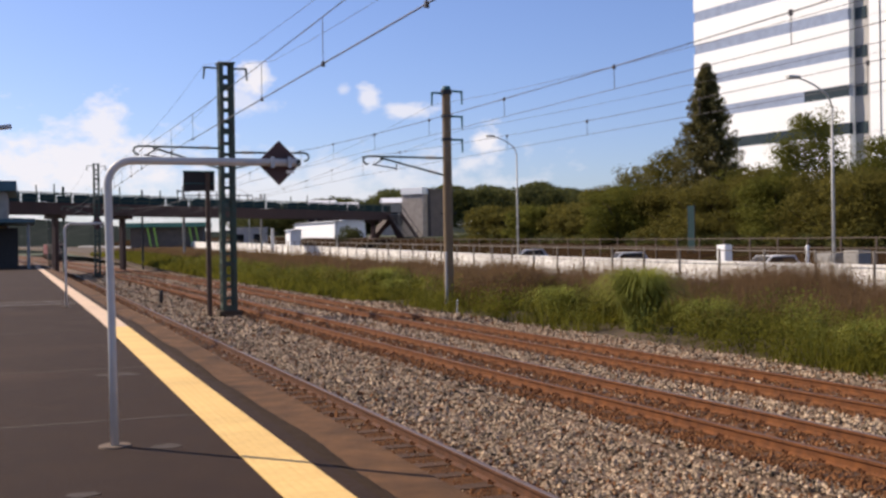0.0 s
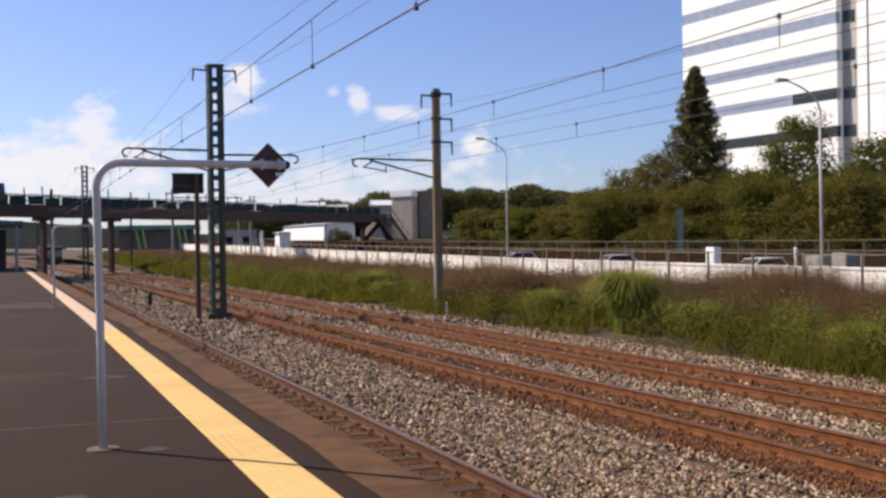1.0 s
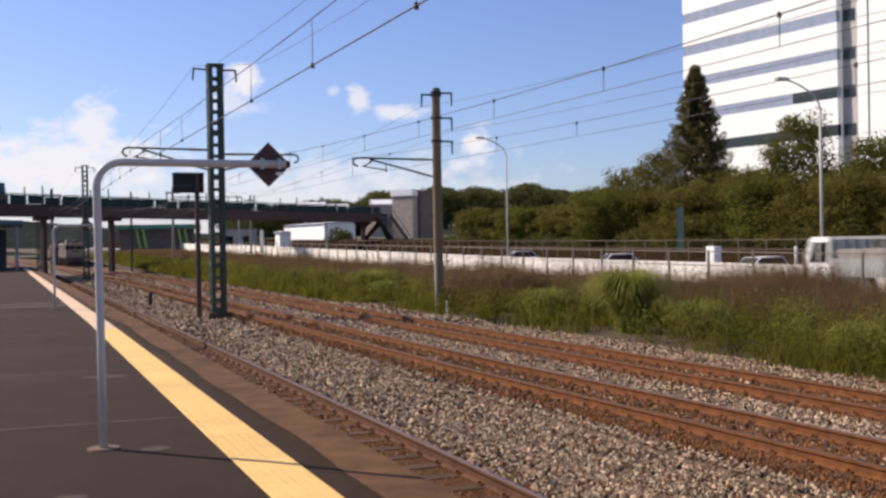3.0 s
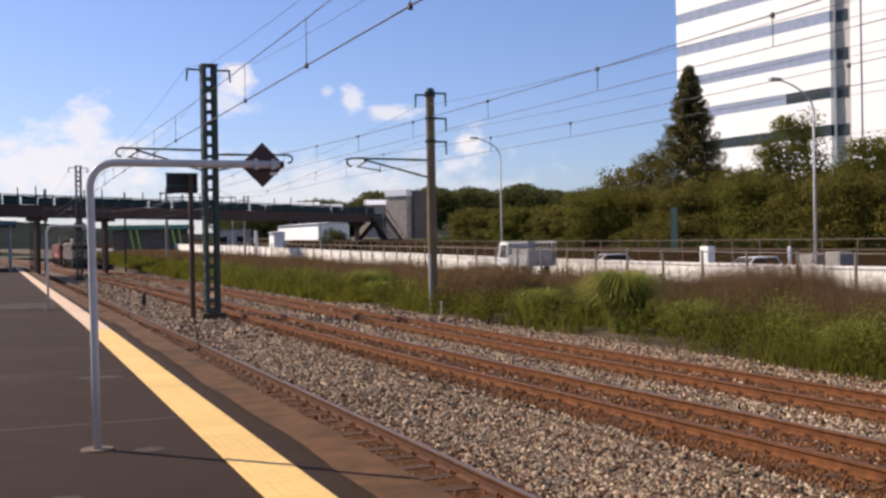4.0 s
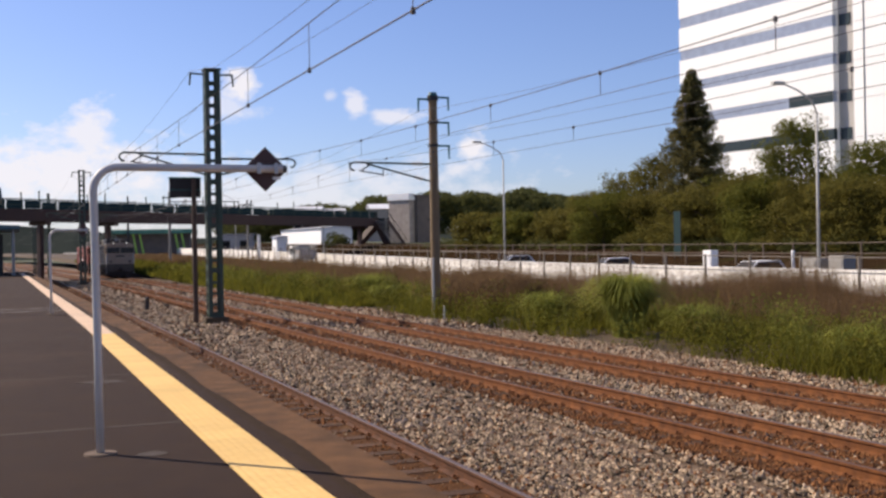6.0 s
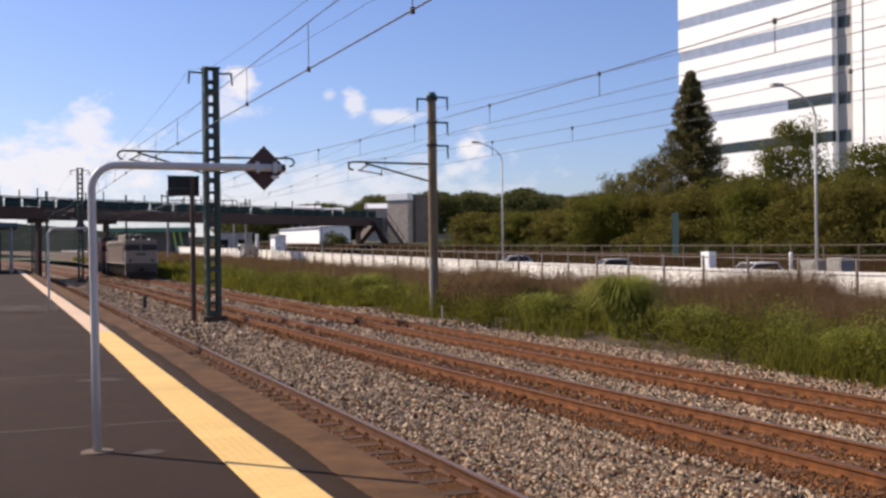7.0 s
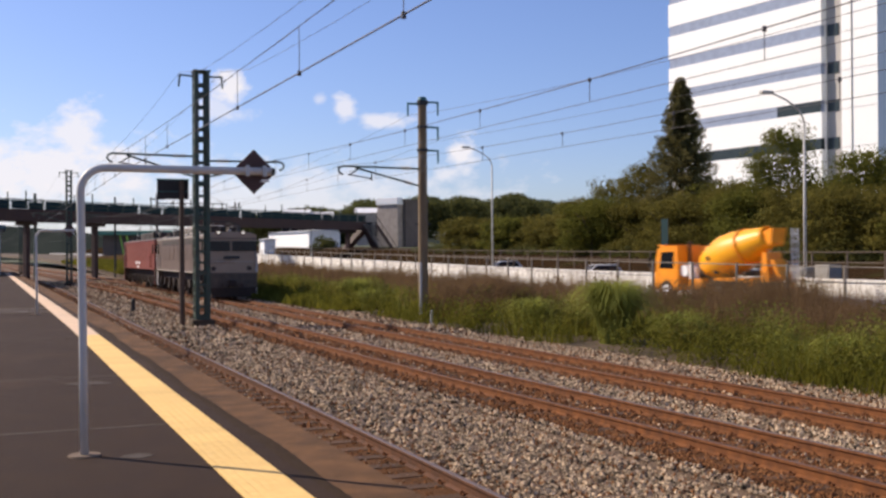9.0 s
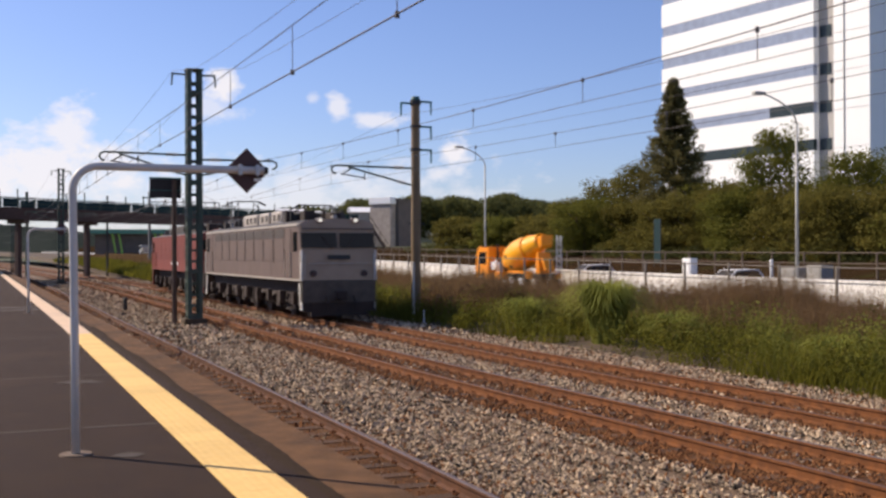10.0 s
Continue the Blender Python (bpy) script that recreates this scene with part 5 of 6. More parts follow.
def mixer_truck():
    """Cement mixer. Local: front at y = 0, tail at y = -7.2, wheels on z = 0."""
    t = empty("mixer_truck", 30.8, -140, 0.03, label="orange and yellow cement mixer truck driving on the road", category="truck")
    part("cab", prism(B(), ((0.0, 0.45), (0.02, 1.35), (-0.28, 2.35), (-0.5, 2.5), (-1.75, 2.52), (-1.8, 0.45)), -1.1, 1.1), ORANGE, t)
    bm = prism(B(), ((-0.02, 1.36), (-0.27, 2.22), (-0.30, 2.22), (-0.06, 1.36)), -0.98, 0.98)
    bmesh.ops.translate(bm, vec=(0, 0.035, 0), verts=bm.verts)
    part("windscreen", bm, GLASS, t)
    for s in (-1, 1):
        dr = part("door", prism(B(), ((-0.35, 0.75), (-0.35, 1.4), (-0.5, 2.3), (-1.68, 2.4), (-1.68, 0.75)), s * 1.1, s * 1.115), ORANGE, t)
        part("door_window", prism(B(), ((-0.42, 1.45), (-0.58, 2.22), (-1.5, 2.25), (-1.5, 1.45)), s * 1.1, s * 1.122), GLASS, dr)
        part("mirror", box(B(), s * 1.2, 0.05, 1.5, s * 1.34, 0.12, 1.95, 0.02), TYRE, t)
        part("headlight", box(B(), s * 0.6, -0.02, 0.72, s * 0.98, 0.03, 0.92, 0.02), WHITEPAINT, t)
        part("mudguard", prism(B(), ((-4.3, 0.95), (-4.3, 1.08), (-6.6, 1.08), (-6.6, 0.6), (-6.5, 0.6), (-6.5, 0.95)), s * 0.75, s * 1.12), ORANGE, t)
        part("side_tank", box(B(), s * 0.75, -3.5, 0.55, s * 1.1, -2.6, 1.0, 0.04), ORANGE, t)
        part("pedestal_stay", prism(B(), ((-2.05, 0.9), (-2.05, 1.5), (-2.35, 1.5), (-2.5, 0.9)), s * 0.45, s * 0.6), WHITEPAINT, t)
        wheel(s * 0.98, -0.95, 0.45, 0.28, t, WHITEPAINT)
        wheel(s * 0.92, -4.75, 0.45, 0.45, t, WHITEPAINT)
        wheel(s * 0.92, -5.9, 0.45, 0.45, t, WHITEPAINT)
    part("bumper", box(B(), -1.1, -0.15, 0.32, 1.1, 0.06, 0.62, 0.04), WHITEPAINT, t)
    part("roof_visor", box(B(), -1.0, -0.65, 2.5, 1.0, -0.15, 2.58, 0.02), ORANGE, t)
    part("chassis", box(B(), -0.45, -7.0, 0.62, 0.45, -1.7, 0.92, 0.02), UNDER, t)
    # drum: a turned profile, tilted up towards the tail
    prof = ((0, 0.0), (0.40, 0.05), (0.66, 0.35), (0.90, 1.0), (0.98, 1.7), (0.93, 2.3), (0.72, 3.2), (0.5, 4.0), (0.48, 4.25), (0.42, 4.25), (0.4, 4.0))
    bm = B()
    rings = []
    for r, a in prof:
        rings.append([bm.verts.new((r * math.cos(q), -a, r * math.sin(q))) for q in (math.tau * i / 28 for i in range(28))] if r else [bm.verts.new((0, -a, 0))])
    for u, v in zip(rings, rings[1:]):
        for i in range(28):
            if len(u) == 1:
                bm.faces.new((u[0], v[i], v[(i + 1) % 28]))
            else:
                bm.faces.new((u[i], v[i], v[(i + 1) % 28], u[(i + 1) % 28]))
    bmesh.ops.transform(bm, matrix=pose(0, -2.4, 1.5, -19, 0, 0), verts=bm.verts)
    dm = part("drum", bm, YELLOWDRUM, t, "yellow mixing drum tilted to the tail", True)
    bm = B()
    bmesh.ops.create_cone(bm, cap_ends=True, segments=28, radius1=0.84, radius2=0.84, depth=0.12, matrix=pose(0, -2.4, 1.5, -19, 0, 0) @ Matrix.Translation((0, -2.95, 0)) @ pose(0, 0, 0, 90, 0, 0))
    part("drum_ring", bm, ORANGE, dm)
    bm = B()
    for a in range(8):
        q = math.tau * a / 8
        bmesh.ops.create_cube(bm, size=0.16, matrix=pose(0, -2.4, 1.5, -19, 0, 0) @ Matrix.Translation((0.92 * math.cos(q), -1.35, 0.92 * math.sin(q))))
    part("drum_marks", bm, TYRE, dm)
    part("hopper", prism(B(), ((-6.45, 2.8), (-6.4, 3.1), (-6.95, 3.22), (-6.85, 2.6), (-6.7, 2.45)), -0.36, 0.36), ORANGE, t)
    part("tail_frame", prism(B(), ((-6.3, 0.9), (-6.4, 2.2), (-6.6, 2.2), (-6.75, 0.9)), -0.4, 0.4), ORANGE, t)
    part("chute", prism(B(), ((-6.9, 1.9), (-7.3, 1.2), (-7.2, 1.1), (-6.75, 1.85)), -0.3, 0.3), ORANGE, t)
    bm = cyl(B(), (0.6, -7.0, 0.9), (0.6, -7.0, 3.2), 0.03, seg=6)
    cyl(bm, (0.85, -7.0, 0.9), (0.85, -7.0, 3.2), 0.03, seg=6)
    for i in range(7):
        cyl(bm, (0.6, -7.0, 1.0 + 0.33 * i), (0.85, -7.0, 1.0 + 0.33 * i), 0.02, seg=6)
    part("ladder", bm, WHITEPAINT, t)
    part("water_tank", cyl(B(), (-0.95, -2.0, 1.35), (0.95, -2.0, 1.35), 0.27, seg=16), WHITEPAINT, t, "pale water tank behind the cab")
    for x in (-0.98, 0.98):
        part("hose_bracket", box(B(), x - 0.04, -2.62, 0.9, x + 0.04, -2.5, 1.75, 0.01), WHITEPAINT, t)
    bm = cyl(B(), (-0.5, -1.85, 0.9), (-0.5, -1.85, 2.75), 0.06, seg=8)
    part("exhaust_stack", bm, WHEEL, t)
    for o in t.children_recursive:
        o.data.transform(Matrix.Diagonal((1.1, 1.15, 1.05, 1.0)))
    return t


MIXER = mixer_truck()


def light_truck():
    """White cab-over truck with a grey framed bed. Local: front at y = 0."""
    t = empty("white_truck", 30.8, -60, 0.03, label="white light truck with a grey caged load bed on the road", category="truck")
    part("cab", prism(B(), ((0, 0.4), (0.02, 1.15), (-0.4, 2.05), (-0.6, 2.15), (-1.75, 2.15), (-1.8, 0.4)), -0.92, 0.92), WHITEPAINT, t)
    bm = prism(B(), ((0.0, 1.2), (-0.36, 2.0), (-0.39, 2.0), (-0.04, 1.2)), -0.82, 0.82)
    bmesh.ops.translate(bm, vec=(0, 0.04, 0), verts=bm.verts)
    part("windscreen", bm, GLASS, t)
    for s in (-1, 1):
        part("door_window", prism(B(), ((-0.32, 1.2), (-0.62, 1.95), (-0.95, 1.95), (-0.95, 1.2)), s * 0.92, s * 0.932), GLASS, t)
        part("door_window", prism(B(), ((-1.05, 1.2), (-1.05, 1.95), (-1.65, 1.95), (-1.65, 1.2)), s * 0.92, s * 0.932), GLASS, t)
        wheel(s * 0.78, -0.8, 0.36, 0.22, t, GREYPAINT)
        wheel(s * 0.76, -4.2, 0.36, 0.3, t, GREYPAINT)
        part("bed_side", box(B(), s * 0.9, -5.4, 0.85, s * 0.95, -1.9, 1.35, 0.01), GREYPAINT, t)
        bm = B()
        for i in range(6):
            box(bm, s * 0.9, -5.4 + i * 0.68, 1.35, s * 0.95, -5.32 + i * 0.68, 2.1)
        box(bm, s * 0.9, -5.4, 2.05, s * 0.95, -1.9, 2.15)
        part("cage", bm, GREYPAINT, t)
    part("bumper", box(B(), -0.9, -0.1, 0.3, 0.9, 0.05, 0.52, 0.03), GREYPAINT, t)
    part("bed", box(B(), -0.95, -5.4, 0.7, 0.95, -1.85, 0.88, 0.01), GREYPAINT, t)
    part("load", box(B(), -0.8, -5.2, 0.88, 0.8, -2.1, 1.7, 0.05), BEIGE, t, "pale covered load")
    part("head_board", box(B(), -0.95, -1.95, 0.85, 0.95, -1.88, 2.15, 0.01), GREYPAINT, t)
    for o in t.children_recursive:
        o.data.transform(Matrix.Diagonal((1.1, 0.84, 1.12, 1.0)))
    return t


TRUCK = light_truck()

# ---- weeds and grasses ----
def blades(name, label, material, n, xr, yr, height, width, seed, lean=0.35, patch=1.0, keep=None, base=None, category="weeds"):
    """Many thin pointed blades, each a bent strip of two quads, standing in uneven patches."""
    rng = np.random.default_rng(seed)
    u = rng.uniform(0, 1, n)
    y = yr[0] + (yr[1] - yr[0]) * u ** 1.7
    x = rng.uniform(xr[0], xr[1], n)
    lump = 0.5 + 0.25 * np.sin(x * 1.1 + 0.9 * np.sin(y * 0.31)) + 0.25 * np.sin(y * 0.53 + 1.3 * np.sin(x * 0.7)) + 0.22 * np.sin(y * 1.9 + x * 1.3)
    ok = rng.uniform(0, 1, n) < np.clip(lump * patch + (1 - patch) + 0.25, 0, 1)
    ok &= ((x - 15.7) / 1.5) ** 2 + ((y - 25.5) / 1.3) ** 2 > 1      # the big tuft crowds the weeds out
    x, y, lump = x[ok], y[ok], lump[ok]
    n = len(x)
    far = 1 + np.clip((y - 20) / 45, 0, 3)
    h = (height[0] + (height[1] - height[0]) * rng.uniform(0, 1, n) ** 1.4) * (0.6 + 0.55 * lump)
    w = width * far * rng.uniform(0.6, 1.4, n)
    a, t = rng.uniform(0, math.tau, n), rng.uniform(0, math.tau, n)
    zx = x
    x = x + np.array([bend(q) for q in y])
    z = np.interp(zx, (14.2, 14.8, 18, 24, 25.8), (-0.30, -0.24, -0.07, 0.08, 0.0)) + np.interp(y, (40, 75, 120, 172), (0, 0.1, 0.55, 1.3))
    l = lean * h * rng.uniform(0.2, 1.0, n)
    cx, cy = np.cos(a) * w, np.sin(a) * w
    lx, ly = np.cos(t) * l, np.sin(t) * l
    v = np.empty((n, 5, 3))
    for k, (f, s, d) in enumerate(((0, 1, 0), (0, -1, 0), (0.55, -0.8, 0.3), (0.55, 0.8, 0.3), (1.0, 0, 1.0))):
        v[:, k, 0], v[:, k, 1], v[:, k, 2] = x + s * cx + d * lx, y + s * cy + d * ly, z - 0.03 + f * h
    me = bpy.data.meshes.new(name)
    q = (np.arange(n) * 5)[:, None]
    faces = [tuple(r) for r in (q + np.array((0, 1, 2, 3))).tolist()] + [tuple(r) for r in (q + np.array((3, 2, 4))).tolist()]
    me.from_pydata(v.reshape(-1, 3), [], faces)
    me.materials.append(material)
    return tagged(new(name, me), label, category, kind="stuff")


def leafy_weeds(name, label, material, n, xr, yr, hr, seed, size):
    """Broad-leaved weeds: heaps of small leaves."""
    rng = np.random.default_rng(seed)
    verts, faces = [], []
    for _ in range(n):
        x = rng.uniform(*xr)
        y = yr[0] + (yr[1] - yr[0]) * rng.random() ** 1.6
        h = rng.uniform(*hr)
        if ((x - 15.7) / 1.7) ** 2 + ((y - 25.5) / 1.5) ** 2 < 1:
            continue
        z = float(np.interp(x, (14.2, 14.8, 18, 24), (-0.30, -0.24, -0.07, 0.08)) + np.interp(y, (40, 75, 120, 172), (0, 0.1, 0.55, 1.3)))
        k = 1 + max(0, (y - 22) / 50)
        leaf_cloud(rng, verts, faces, np.array((x, y, z + h * 0.55)), np.array((h * 0.5, h * 0.5, h * 0.5)), int((110 if h < 0.86 else 105 * (h / 0.8) ** 2) / k), size * k)
    me = bpy.data.meshes.new(name)
    me.from_pydata(verts, [], faces)
    me.materials.append(material)
    tagged(new(name, me), label, "weeds", kind="stuff")


blades("green_grass", "fresh green grass along the edge of the ballast", GRASS, 90000, (14.15, 18.4), (9, 250), (0.2, 0.75), 0.012, 1, lean=0.7, patch=1.9)
blades("far_bank_grass", "green grass along the line farther off", GRASS, 26000, (13.4, 19.0), (46, 210), (0.3, 0.8), 0.02, 31, lean=0.6, patch=0.6)
blades("verge_grass", "green grass under the taller weeds", LEAFOLIVE, 60000, (17.0, 25.5), (9, 260), (0.3, 0.8), 0.014, 2, lean=0.6, patch=1.5)
blades("brown_weeds", "dry brown seeding weeds in front of the fence", GRASSDRY, 110000, (18.3, 25.2), (12, 220), (0.5, 1.3), 0.006, 3, lean=0.4, patch=0.8)
blades("fence_weeds", "thin tall brown weeds grown up before the fence", GRASSDRY, 26000, (21.0, 25.3), (12, 130), (0.8, 1.9), 0.006, 23, lean=0.35, patch=0.9)
blades("tall_brown_weeds", "a taller stand of dry brown weeds", GRASSDRY, 6500, (20.0, 24.4), (26.5, 34), (0.7, 1.65), 0.007, 8, lean=0.3, patch=0.5)
blades("post_weeds", "brown weeds round the concrete post", GRASSDRY, 6000, (15.9, 18.5), (35.5, 41), (0.8, 1.75), 0.007, 9, lean=0.35, patch=0.5)
leafy_weeds("leafy_weeds", "clumps of bright green broad-leaved weeds by the track", GRASS, 900, (14.45, 18.2), (10, 190), (0.3, 0.85), 4, 0.03)
leafy_weeds("weed_mounds", "larger rounded mounds of green weeds and creepers", WEEDPALE, 150, (14.9, 18.4), (11, 120), (0.7, 1.35), 14, 0.036)
leafy_weeds("creeper_mounds", "dull olive creepers among the weeds", LEAFOLIVE, 260, (15.2, 19.6), (11, 120), (0.6, 1.25), 15, 0.04)
leafy_weeds("brown_seed_heads", "hazy brown seed heads over the weeds", GRASSDRY, 1300, (18.8, 25.0), (14, 190), (0.6, 1.25), 6, 0.022)
leafy_weeds("fence_seed_heads", "hazy brown seed heads before the fence", GRASSDRY, 120, (21.5, 25.2), (14, 100), (1.1, 1.6), 26, 0.022)
leafy_weeds("front_weeds", "upright clumps of green weeds close by the ballast", GRASS, 300, (14.6, 16.6), (10, 120), (0.6, 1.15), 24, 0.036)
blades("front_stalks", "upright green stalks standing out of the weeds", WEEDPALE, 9000, (14.7, 18.0), (9, 90), (0.6, 1.35), 0.012, 25, lean=0.4, patch=2.2)
leafy_weeds("tall_seed_heads", "hazy brown seed heads on the taller weeds", GRASSDRY, 50, (20.2, 24.2), (27, 33.5), (1.0, 1.5), 7, 0.028)
leafy_weeds("post_seed_heads", "hazy brown seed heads by the concrete post", GRASSDRY, 40, (15.6, 18.4), (36, 40.5), (1.2, 1.7), 10, 0.03)


def arching_tuft(x, y, z, h, w, n, seed, label):
    """A tall clump of long arching grass blades."""
    rng = np.random.default_rng(seed)
    verts, faces = [], []
    for _ in range(n):
        a, r0 = rng.uniform(0, math.tau), rng.uniform(0, w * 0.16)
        reach, hh = w * 0.5 * rng.uniform(0.35, 1.05), h * rng.uniform(0.6, 1.05)
        b = a + rng.normal() * 0.3
        wd = 0.022 * rng.uniform(0.7, 1.3)
        px, py = -math.sin(b) * wd, math.cos(b) * wd
        q = len(verts)
        for k in range(6):
            u = k / 5
            d = r0 + reach * u ** 1.6
            zz = hh * (1 - (1 - u) ** 1.9) - hh * 0.55 * max(0, u - 0.55) ** 1.4 * reach / (w * 0.5) * 2
            s = (1 - u * 0.85)
            verts += [(math.cos(b) * d + px * s, math.sin(b) * d + py * s, zz), (math.cos(b) * d - px * s, math.sin(b) * d - py * s, zz)]
        faces += [(q + 2 * k, q + 2 * k + 1, q + 2 * k + 3, q + 2 * k + 2) for k in range(5)]
    me = bpy.data.meshes.new("grass_tuft")
    me.from_pydata(verts, [], faces)
    me.materials.append(PAMPAS)
    o = new("grass_tuft", me)
    o.matrix_basis = pose(x, y, z)
    tagged(o, label, "grass tuft", group="grass tufts")


arching_tuft(16.0, 25.9, -0.2, 2.0, 2.5, 1500, 1, "tall arching tuft of green pampas-like grass among the weeds")
arching_tuft(15.9, 30.6, -0.2, 1.3, 1.9, 500, 2, "lower arching tuft of green grass among the weeds")
arching_tuft(16.4, 23.2, -0.2, 1.15, 1.8, 500, 3, "lower arching tuft of green grass among the weeds")
arching_tuft(16.6, 51.0, -0.1, 1.5, 2.4, 500, 4, "rounded tuft of grass farther along the line")
arching_tuft(16.1, 17.2, -0.2, 0.95, 1.5, 500, 5, "lower arching tuft of green grass among the weeds")
arching_tuft(15.9, 47.0, -0.2, 1.1, 1.6, 400, 6, "lower arching tuft of green grass among the weeds")


# ---- small things ----
def stake(name, x, y, z, h, r, material, label):
    s = empty(name, x, y, z, label=label, category="marker")
    part("shaft", cyl(B(), (0, 0, -0.15), (0, 0, h), r, r * 0.9, 10), material, s)
    part("cap", cyl(B(), (0, 0, h), (0, 0, h + r), r * 1.15, r * 0.6, 10), material, s)


stake("black_marker", 5.75, 50.5, -0.2, 0.52, 0.10, BLACK, "short black marker standing in the ballast")
stake("white_stake", 14.8, 36.6, -0.25, 0.5, 0.035, WHITEPAINT, "short white stake at the edge of the weeds")
stake("cable_pipe", 14.9, 37.9, -0.3, 2.3, 0.05, LAMPGREY, "pale cable pipe beside the concrete post")


def platform_lamp():
    l = empty("platform_lamp", -2.4, 33.0, 0.836, label="grey tilted lamp on a post on the platform", category="lamp")
    part("pole", cyl(B(), (0, 0, 0), (0, 0, 5.0), 0.07, 0.06, 12), GALV, l)
    bm = box(B(), -0.1, -0.12, -0.06, 2.05, 0.12, 0.06, 0.03, pose(0.05, 0, 4.75, 0, -9, 0))
    part("lamp_case", bm, GALV, l)


platform_lamp()


CARGLASS = mat("dusty_car_glass", (0.03, 0.03, 0.032), 0.55, bump=0.0, spec=0.2)


def parked_car(x, y, z, rz, label):
    c = empty("parked_car", x, y, z, rz, label=label, category="car", group="parked cars")
    part("body", prism(B(), ((1.7, 0.3), (1.72, 0.75), (0.95, 0.9), (0.35, 1.42), (-1.2, 1.45), (-1.65, 0.95), (-1.7, 0.3)), -0.74, 0.74), WHITEPAINT, c)
    for s in (-1, 1):
        part("side_window", prism(B(), ((0.78, 0.93), (0.3, 1.35), (-1.1, 1.37), (-1.45, 0.95)), s * 0.74, s * 0.75), CARGLASS, c)
        for yy in (1.1, -1.1):
            wheel(s * 0.66, yy, 0.28, 0.18, c, GREYPAINT)
    bm = prism(B(), ((0.93, 0.93), (0.37, 1.38), (0.34, 1.38), (0.88, 0.93)), -0.66, 0.66)
    bmesh.ops.translate(bm, vec=(0, 0.03, 0.02), verts=bm.verts)
    part("windscreen", bm, CARGLASS, c)


def lot_z(y):
    return WALLTOP(y) - 1.1


for x, y, rz in ((40, 66.9, 80), (39, 49.5, 90), (40.6, 84, 80)):
    parked_car(x, y, lot_z(y), rz, "small white parked car on the terrace")


def lot_box(name, x, y, w, d, h, material, label):
    b = empty(name, x, y, lot_z(y), label=label, category="box", group="things on the terrace")
    part("case", box(B(), -w / 2, -d / 2, 0.12, w / 2, d / 2, h, 0.03), material, b)
    for sx in (-1, 1):
        for sy in (-1, 1):
            part("foot", box(B(), sx * (w / 2 - 0.08) - 0.05, sy * (d / 2 - 0.08) - 0.05, 0, sx * (w / 2 - 0.08) + 0.05, sy * (d / 2 - 0.08) + 0.05, 0.12), DARKSTEEL, b)
    part("door", box(B(), -w / 2 - 0.02, -d / 2 + 0.1, 0.3, -w / 2, d / 2 - 0.1, h - 0.15, 0.005), material, b)


lot_box("white_cabinet", 38.2, 52.5, 0.5, 0.8, 2.05, WHITEPAINT, "white steel cabinet standing on the terrace")
lot_box("grey_crate", 37.6, 43.0, 0.9, 1.2, 1.65, CONCRETE, "pale crate stacked on the terrace")
lot_box("grey_crate", 37.8, 41.3, 0.8, 1.0, 1.8, CONCRETE, "pale crate stacked on the terrace")
stake("white_bollard", 38.0, 45.1, lot_z(45.1), 1.95, 0.1, WHITEPAINT, "thick white post on the terrace")


def banner(x, y, z, h, w):
    b = empty("teal_banner", x, y, z, label="dark teal mesh banner hung between two poles by the trees", category="banner", group="banners")
    for s in (-1, 1):
        part("pole", cyl(B(), (0, s * w / 2, 0), (0, s * w / 2, h), 0.03, seg=6), DARKSTEEL, b)
    part("sheet", box(B(), -0.01, -w / 2, 0.3, 0.01, w / 2, h - 0.05), TEALNET, b)


banner(45.5, 66.5, 1.3, 3.6, 0.85)
banner(45.5, 41.2, 1.2, 3.6, 0.85)


def far_pole(x, y, z, h, r, material, label, frame_w=0.0):
    p = empty("far_pole", x, y, z, label=label, category="pole", group="distant line poles")
    part("shaft", cyl(B(), (0, 0, -0.5), (0, 0, h), r, r * 0.8, 10), material, p)
    part("cross_arm", box(B(), -0.9, -0.05, h - 0.8, 0.9, 0.05, h - 0.65), DARKSTEEL, p)
    if frame_w:
        for k in range(3):
            part("gantry_bar", box(B(), 0, -0.06, h * 0.72 + k * 0.8, frame_w, 0.06, h * 0.72 + 0.12 + k * 0.8), DARKSTEEL, p)
        for k in range(6):
            part("gantry_strut", box(B(), frame_w * k / 5 - 0.05, -0.05, h * 0.72, frame_w * k / 5 + 0.05, 0.05, h * 0.72 + 1.7), DARKSTEEL, p)


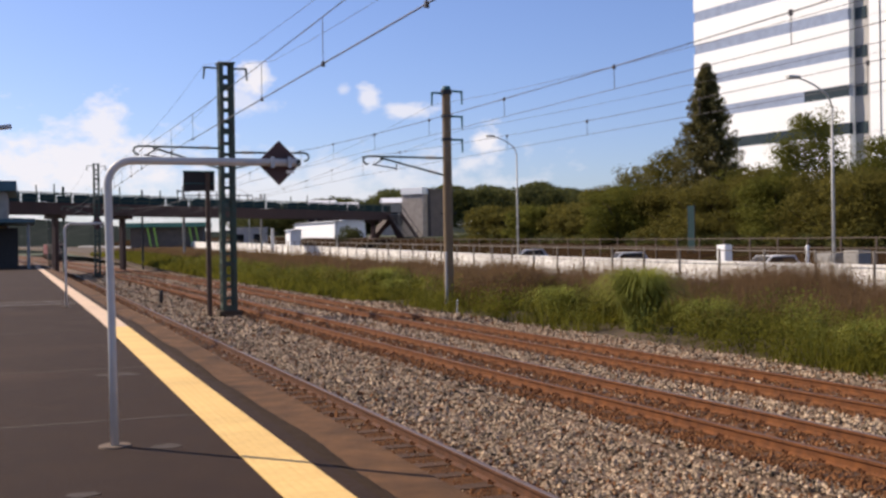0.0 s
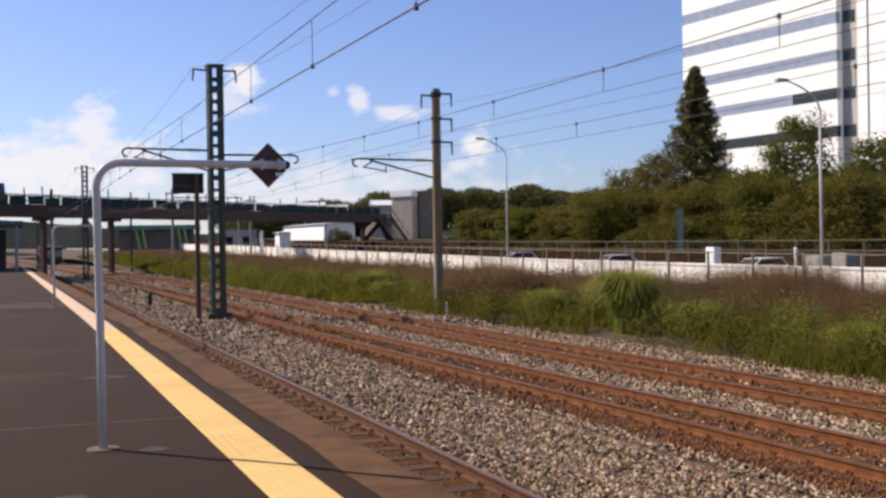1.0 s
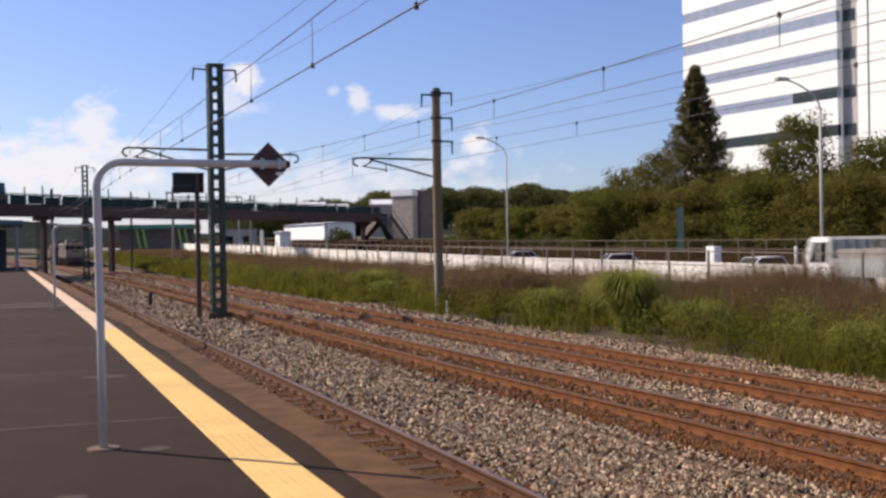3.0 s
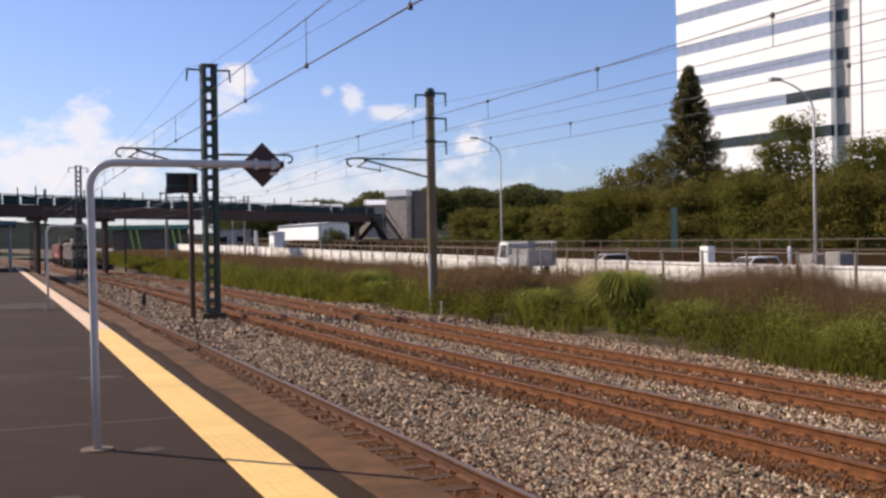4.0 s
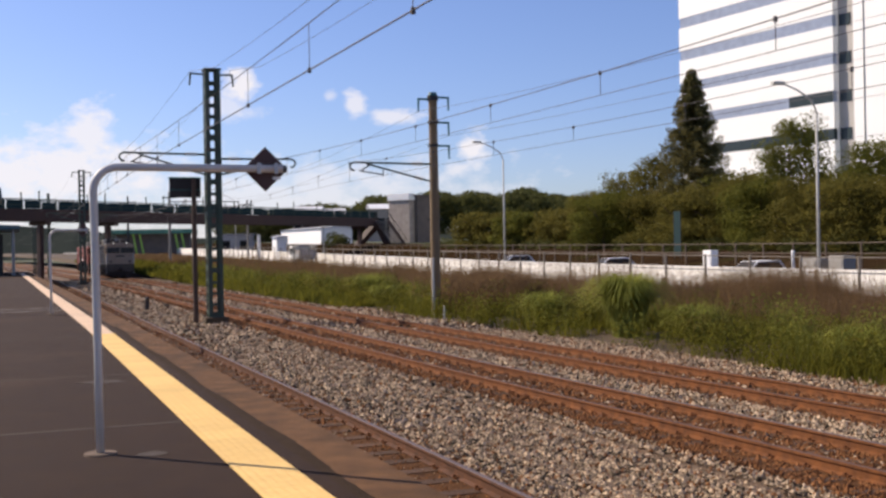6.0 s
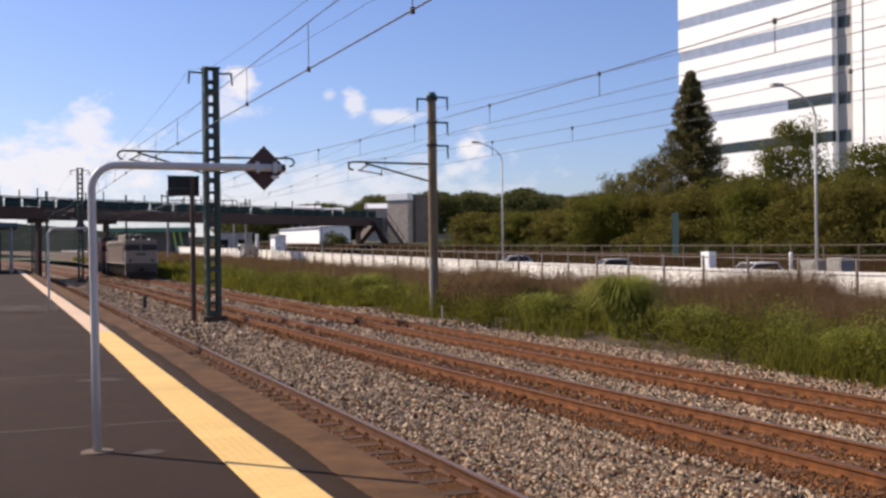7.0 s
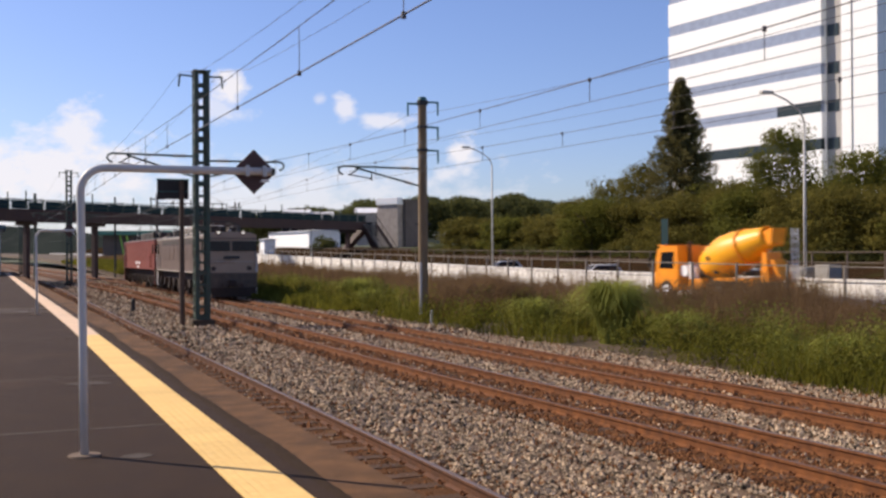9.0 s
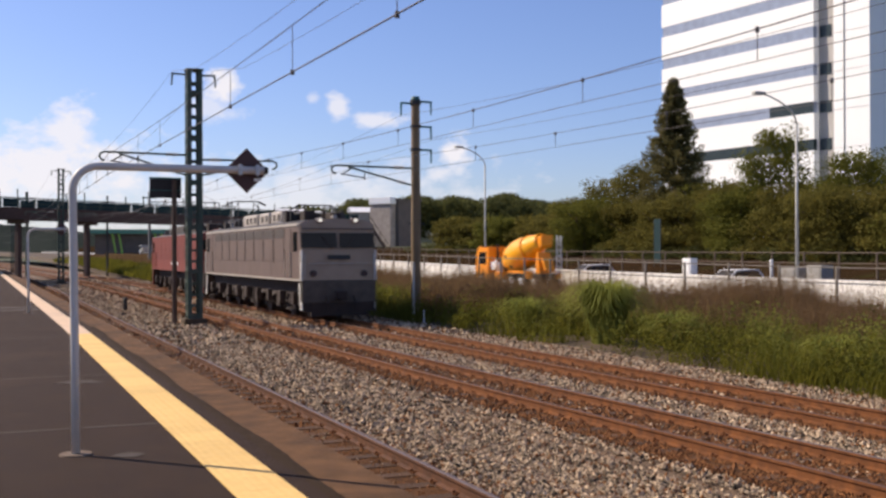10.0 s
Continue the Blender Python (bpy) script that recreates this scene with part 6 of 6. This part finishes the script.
far_pole(19.2, 142, 0, 10.4, 0.2, CONCRETE, "pale concrete line pole beyond the footbridge", 9.0)
far_pole(12.8, 130, 0, 9.2, 0.13, DARKSTEEL, "slim dark line pole beyond the masts")
far_pole(4.0, 128, 0, 9.4, 0.2, GREENSTEEL, "dark green line pole near the station")
far_pole(31.0, 150, 0.5, 9.3, 0.16, CONCRETE, "grey pole before the footbridge")
far_pole(33.0, 152, 0.5, 4.4, 0.3, WHITEPAINT, "short thick white post under the footbridge")
far_pole(42, 150, 1.0, 7.0, 0.1, LAMPGREY, "slim pale pole by the road")
far_pole(43.6, 110, 0.8, 5.6, 0.07, LAMPGREY, "slim pale pole on the terrace")


def bush(x, y, z, r, seed):
    rng = np.random.default_rng(seed)
    verts, faces = [], []
    for _ in range(9):
        leaf_cloud(rng, verts, faces, rng.normal(size=3) * np.array((r, r, r * 0.5)) * 0.35 + np.array((0, 0, r * 0.7)), np.array((r * 0.5, r * 0.5, r * 0.45)), 160, 0.22)
    me = bpy.data.meshes.new("bush")
    me.from_pydata(verts, [], faces)
    me.materials.append(LEAFDARK)
    o = new("bush", me)
    o.matrix_basis = pose(x, y, z)
    tagged(o, "dark green bush beside the white shed", "bush")


bush(50.6, 171, 2.3, 2.3, 5)

loose_stones()
tactile(PLATFORM)


# ---- what moves ----
def motions():
    front = ((0.0, 233.0), (1.0, 212.0), (2.5, 181.0), (4.0, 151.0), (5.0, 132.0), (5.7, 120.5), (6.8, 102.8), (7.5, 89.2), (8.0, 79.1), (8.5, 68.2), (9.0, 57.0), (9.5, 46.7), (10.0, 36.75))

    def at(y):
        turn = math.degrees(math.atan2(-(bend(y + 17.6) - bend(y)), 17.6))
        return pose(centre(T3, y), y, 0, 0, 0, turn)
    walk(SILVER_LOCO, [(t, at(y)) for t, y in front])
    walk(RED_LOCO, [(t, at(y + 18.75)) for t, y in front])
    walk(MIXER, [(t, pose(32.0, 35.6 + 20.7 * (t - 8.5), 0.03 + max(0, 35.4 + 20.7 * (t - 8.5) - 40) * 0.003)) for t in (0.0, 8.5, 9.0, 9.5, 10.0)])
    walk(TRUCK, [(t, pose(31.9, 60 + 29.8 * (t - 3.8), float(np.interp(60 + 29.8 * (t - 3.8), (40, 75, 120, 172, 300), (0.03, 0.13, 0.58, 1.33, 2.53))))) for t in (0.0, 2.5, 3.8, 4.5, 5.0, 5.5, 7.0, 10.0)])


motions()
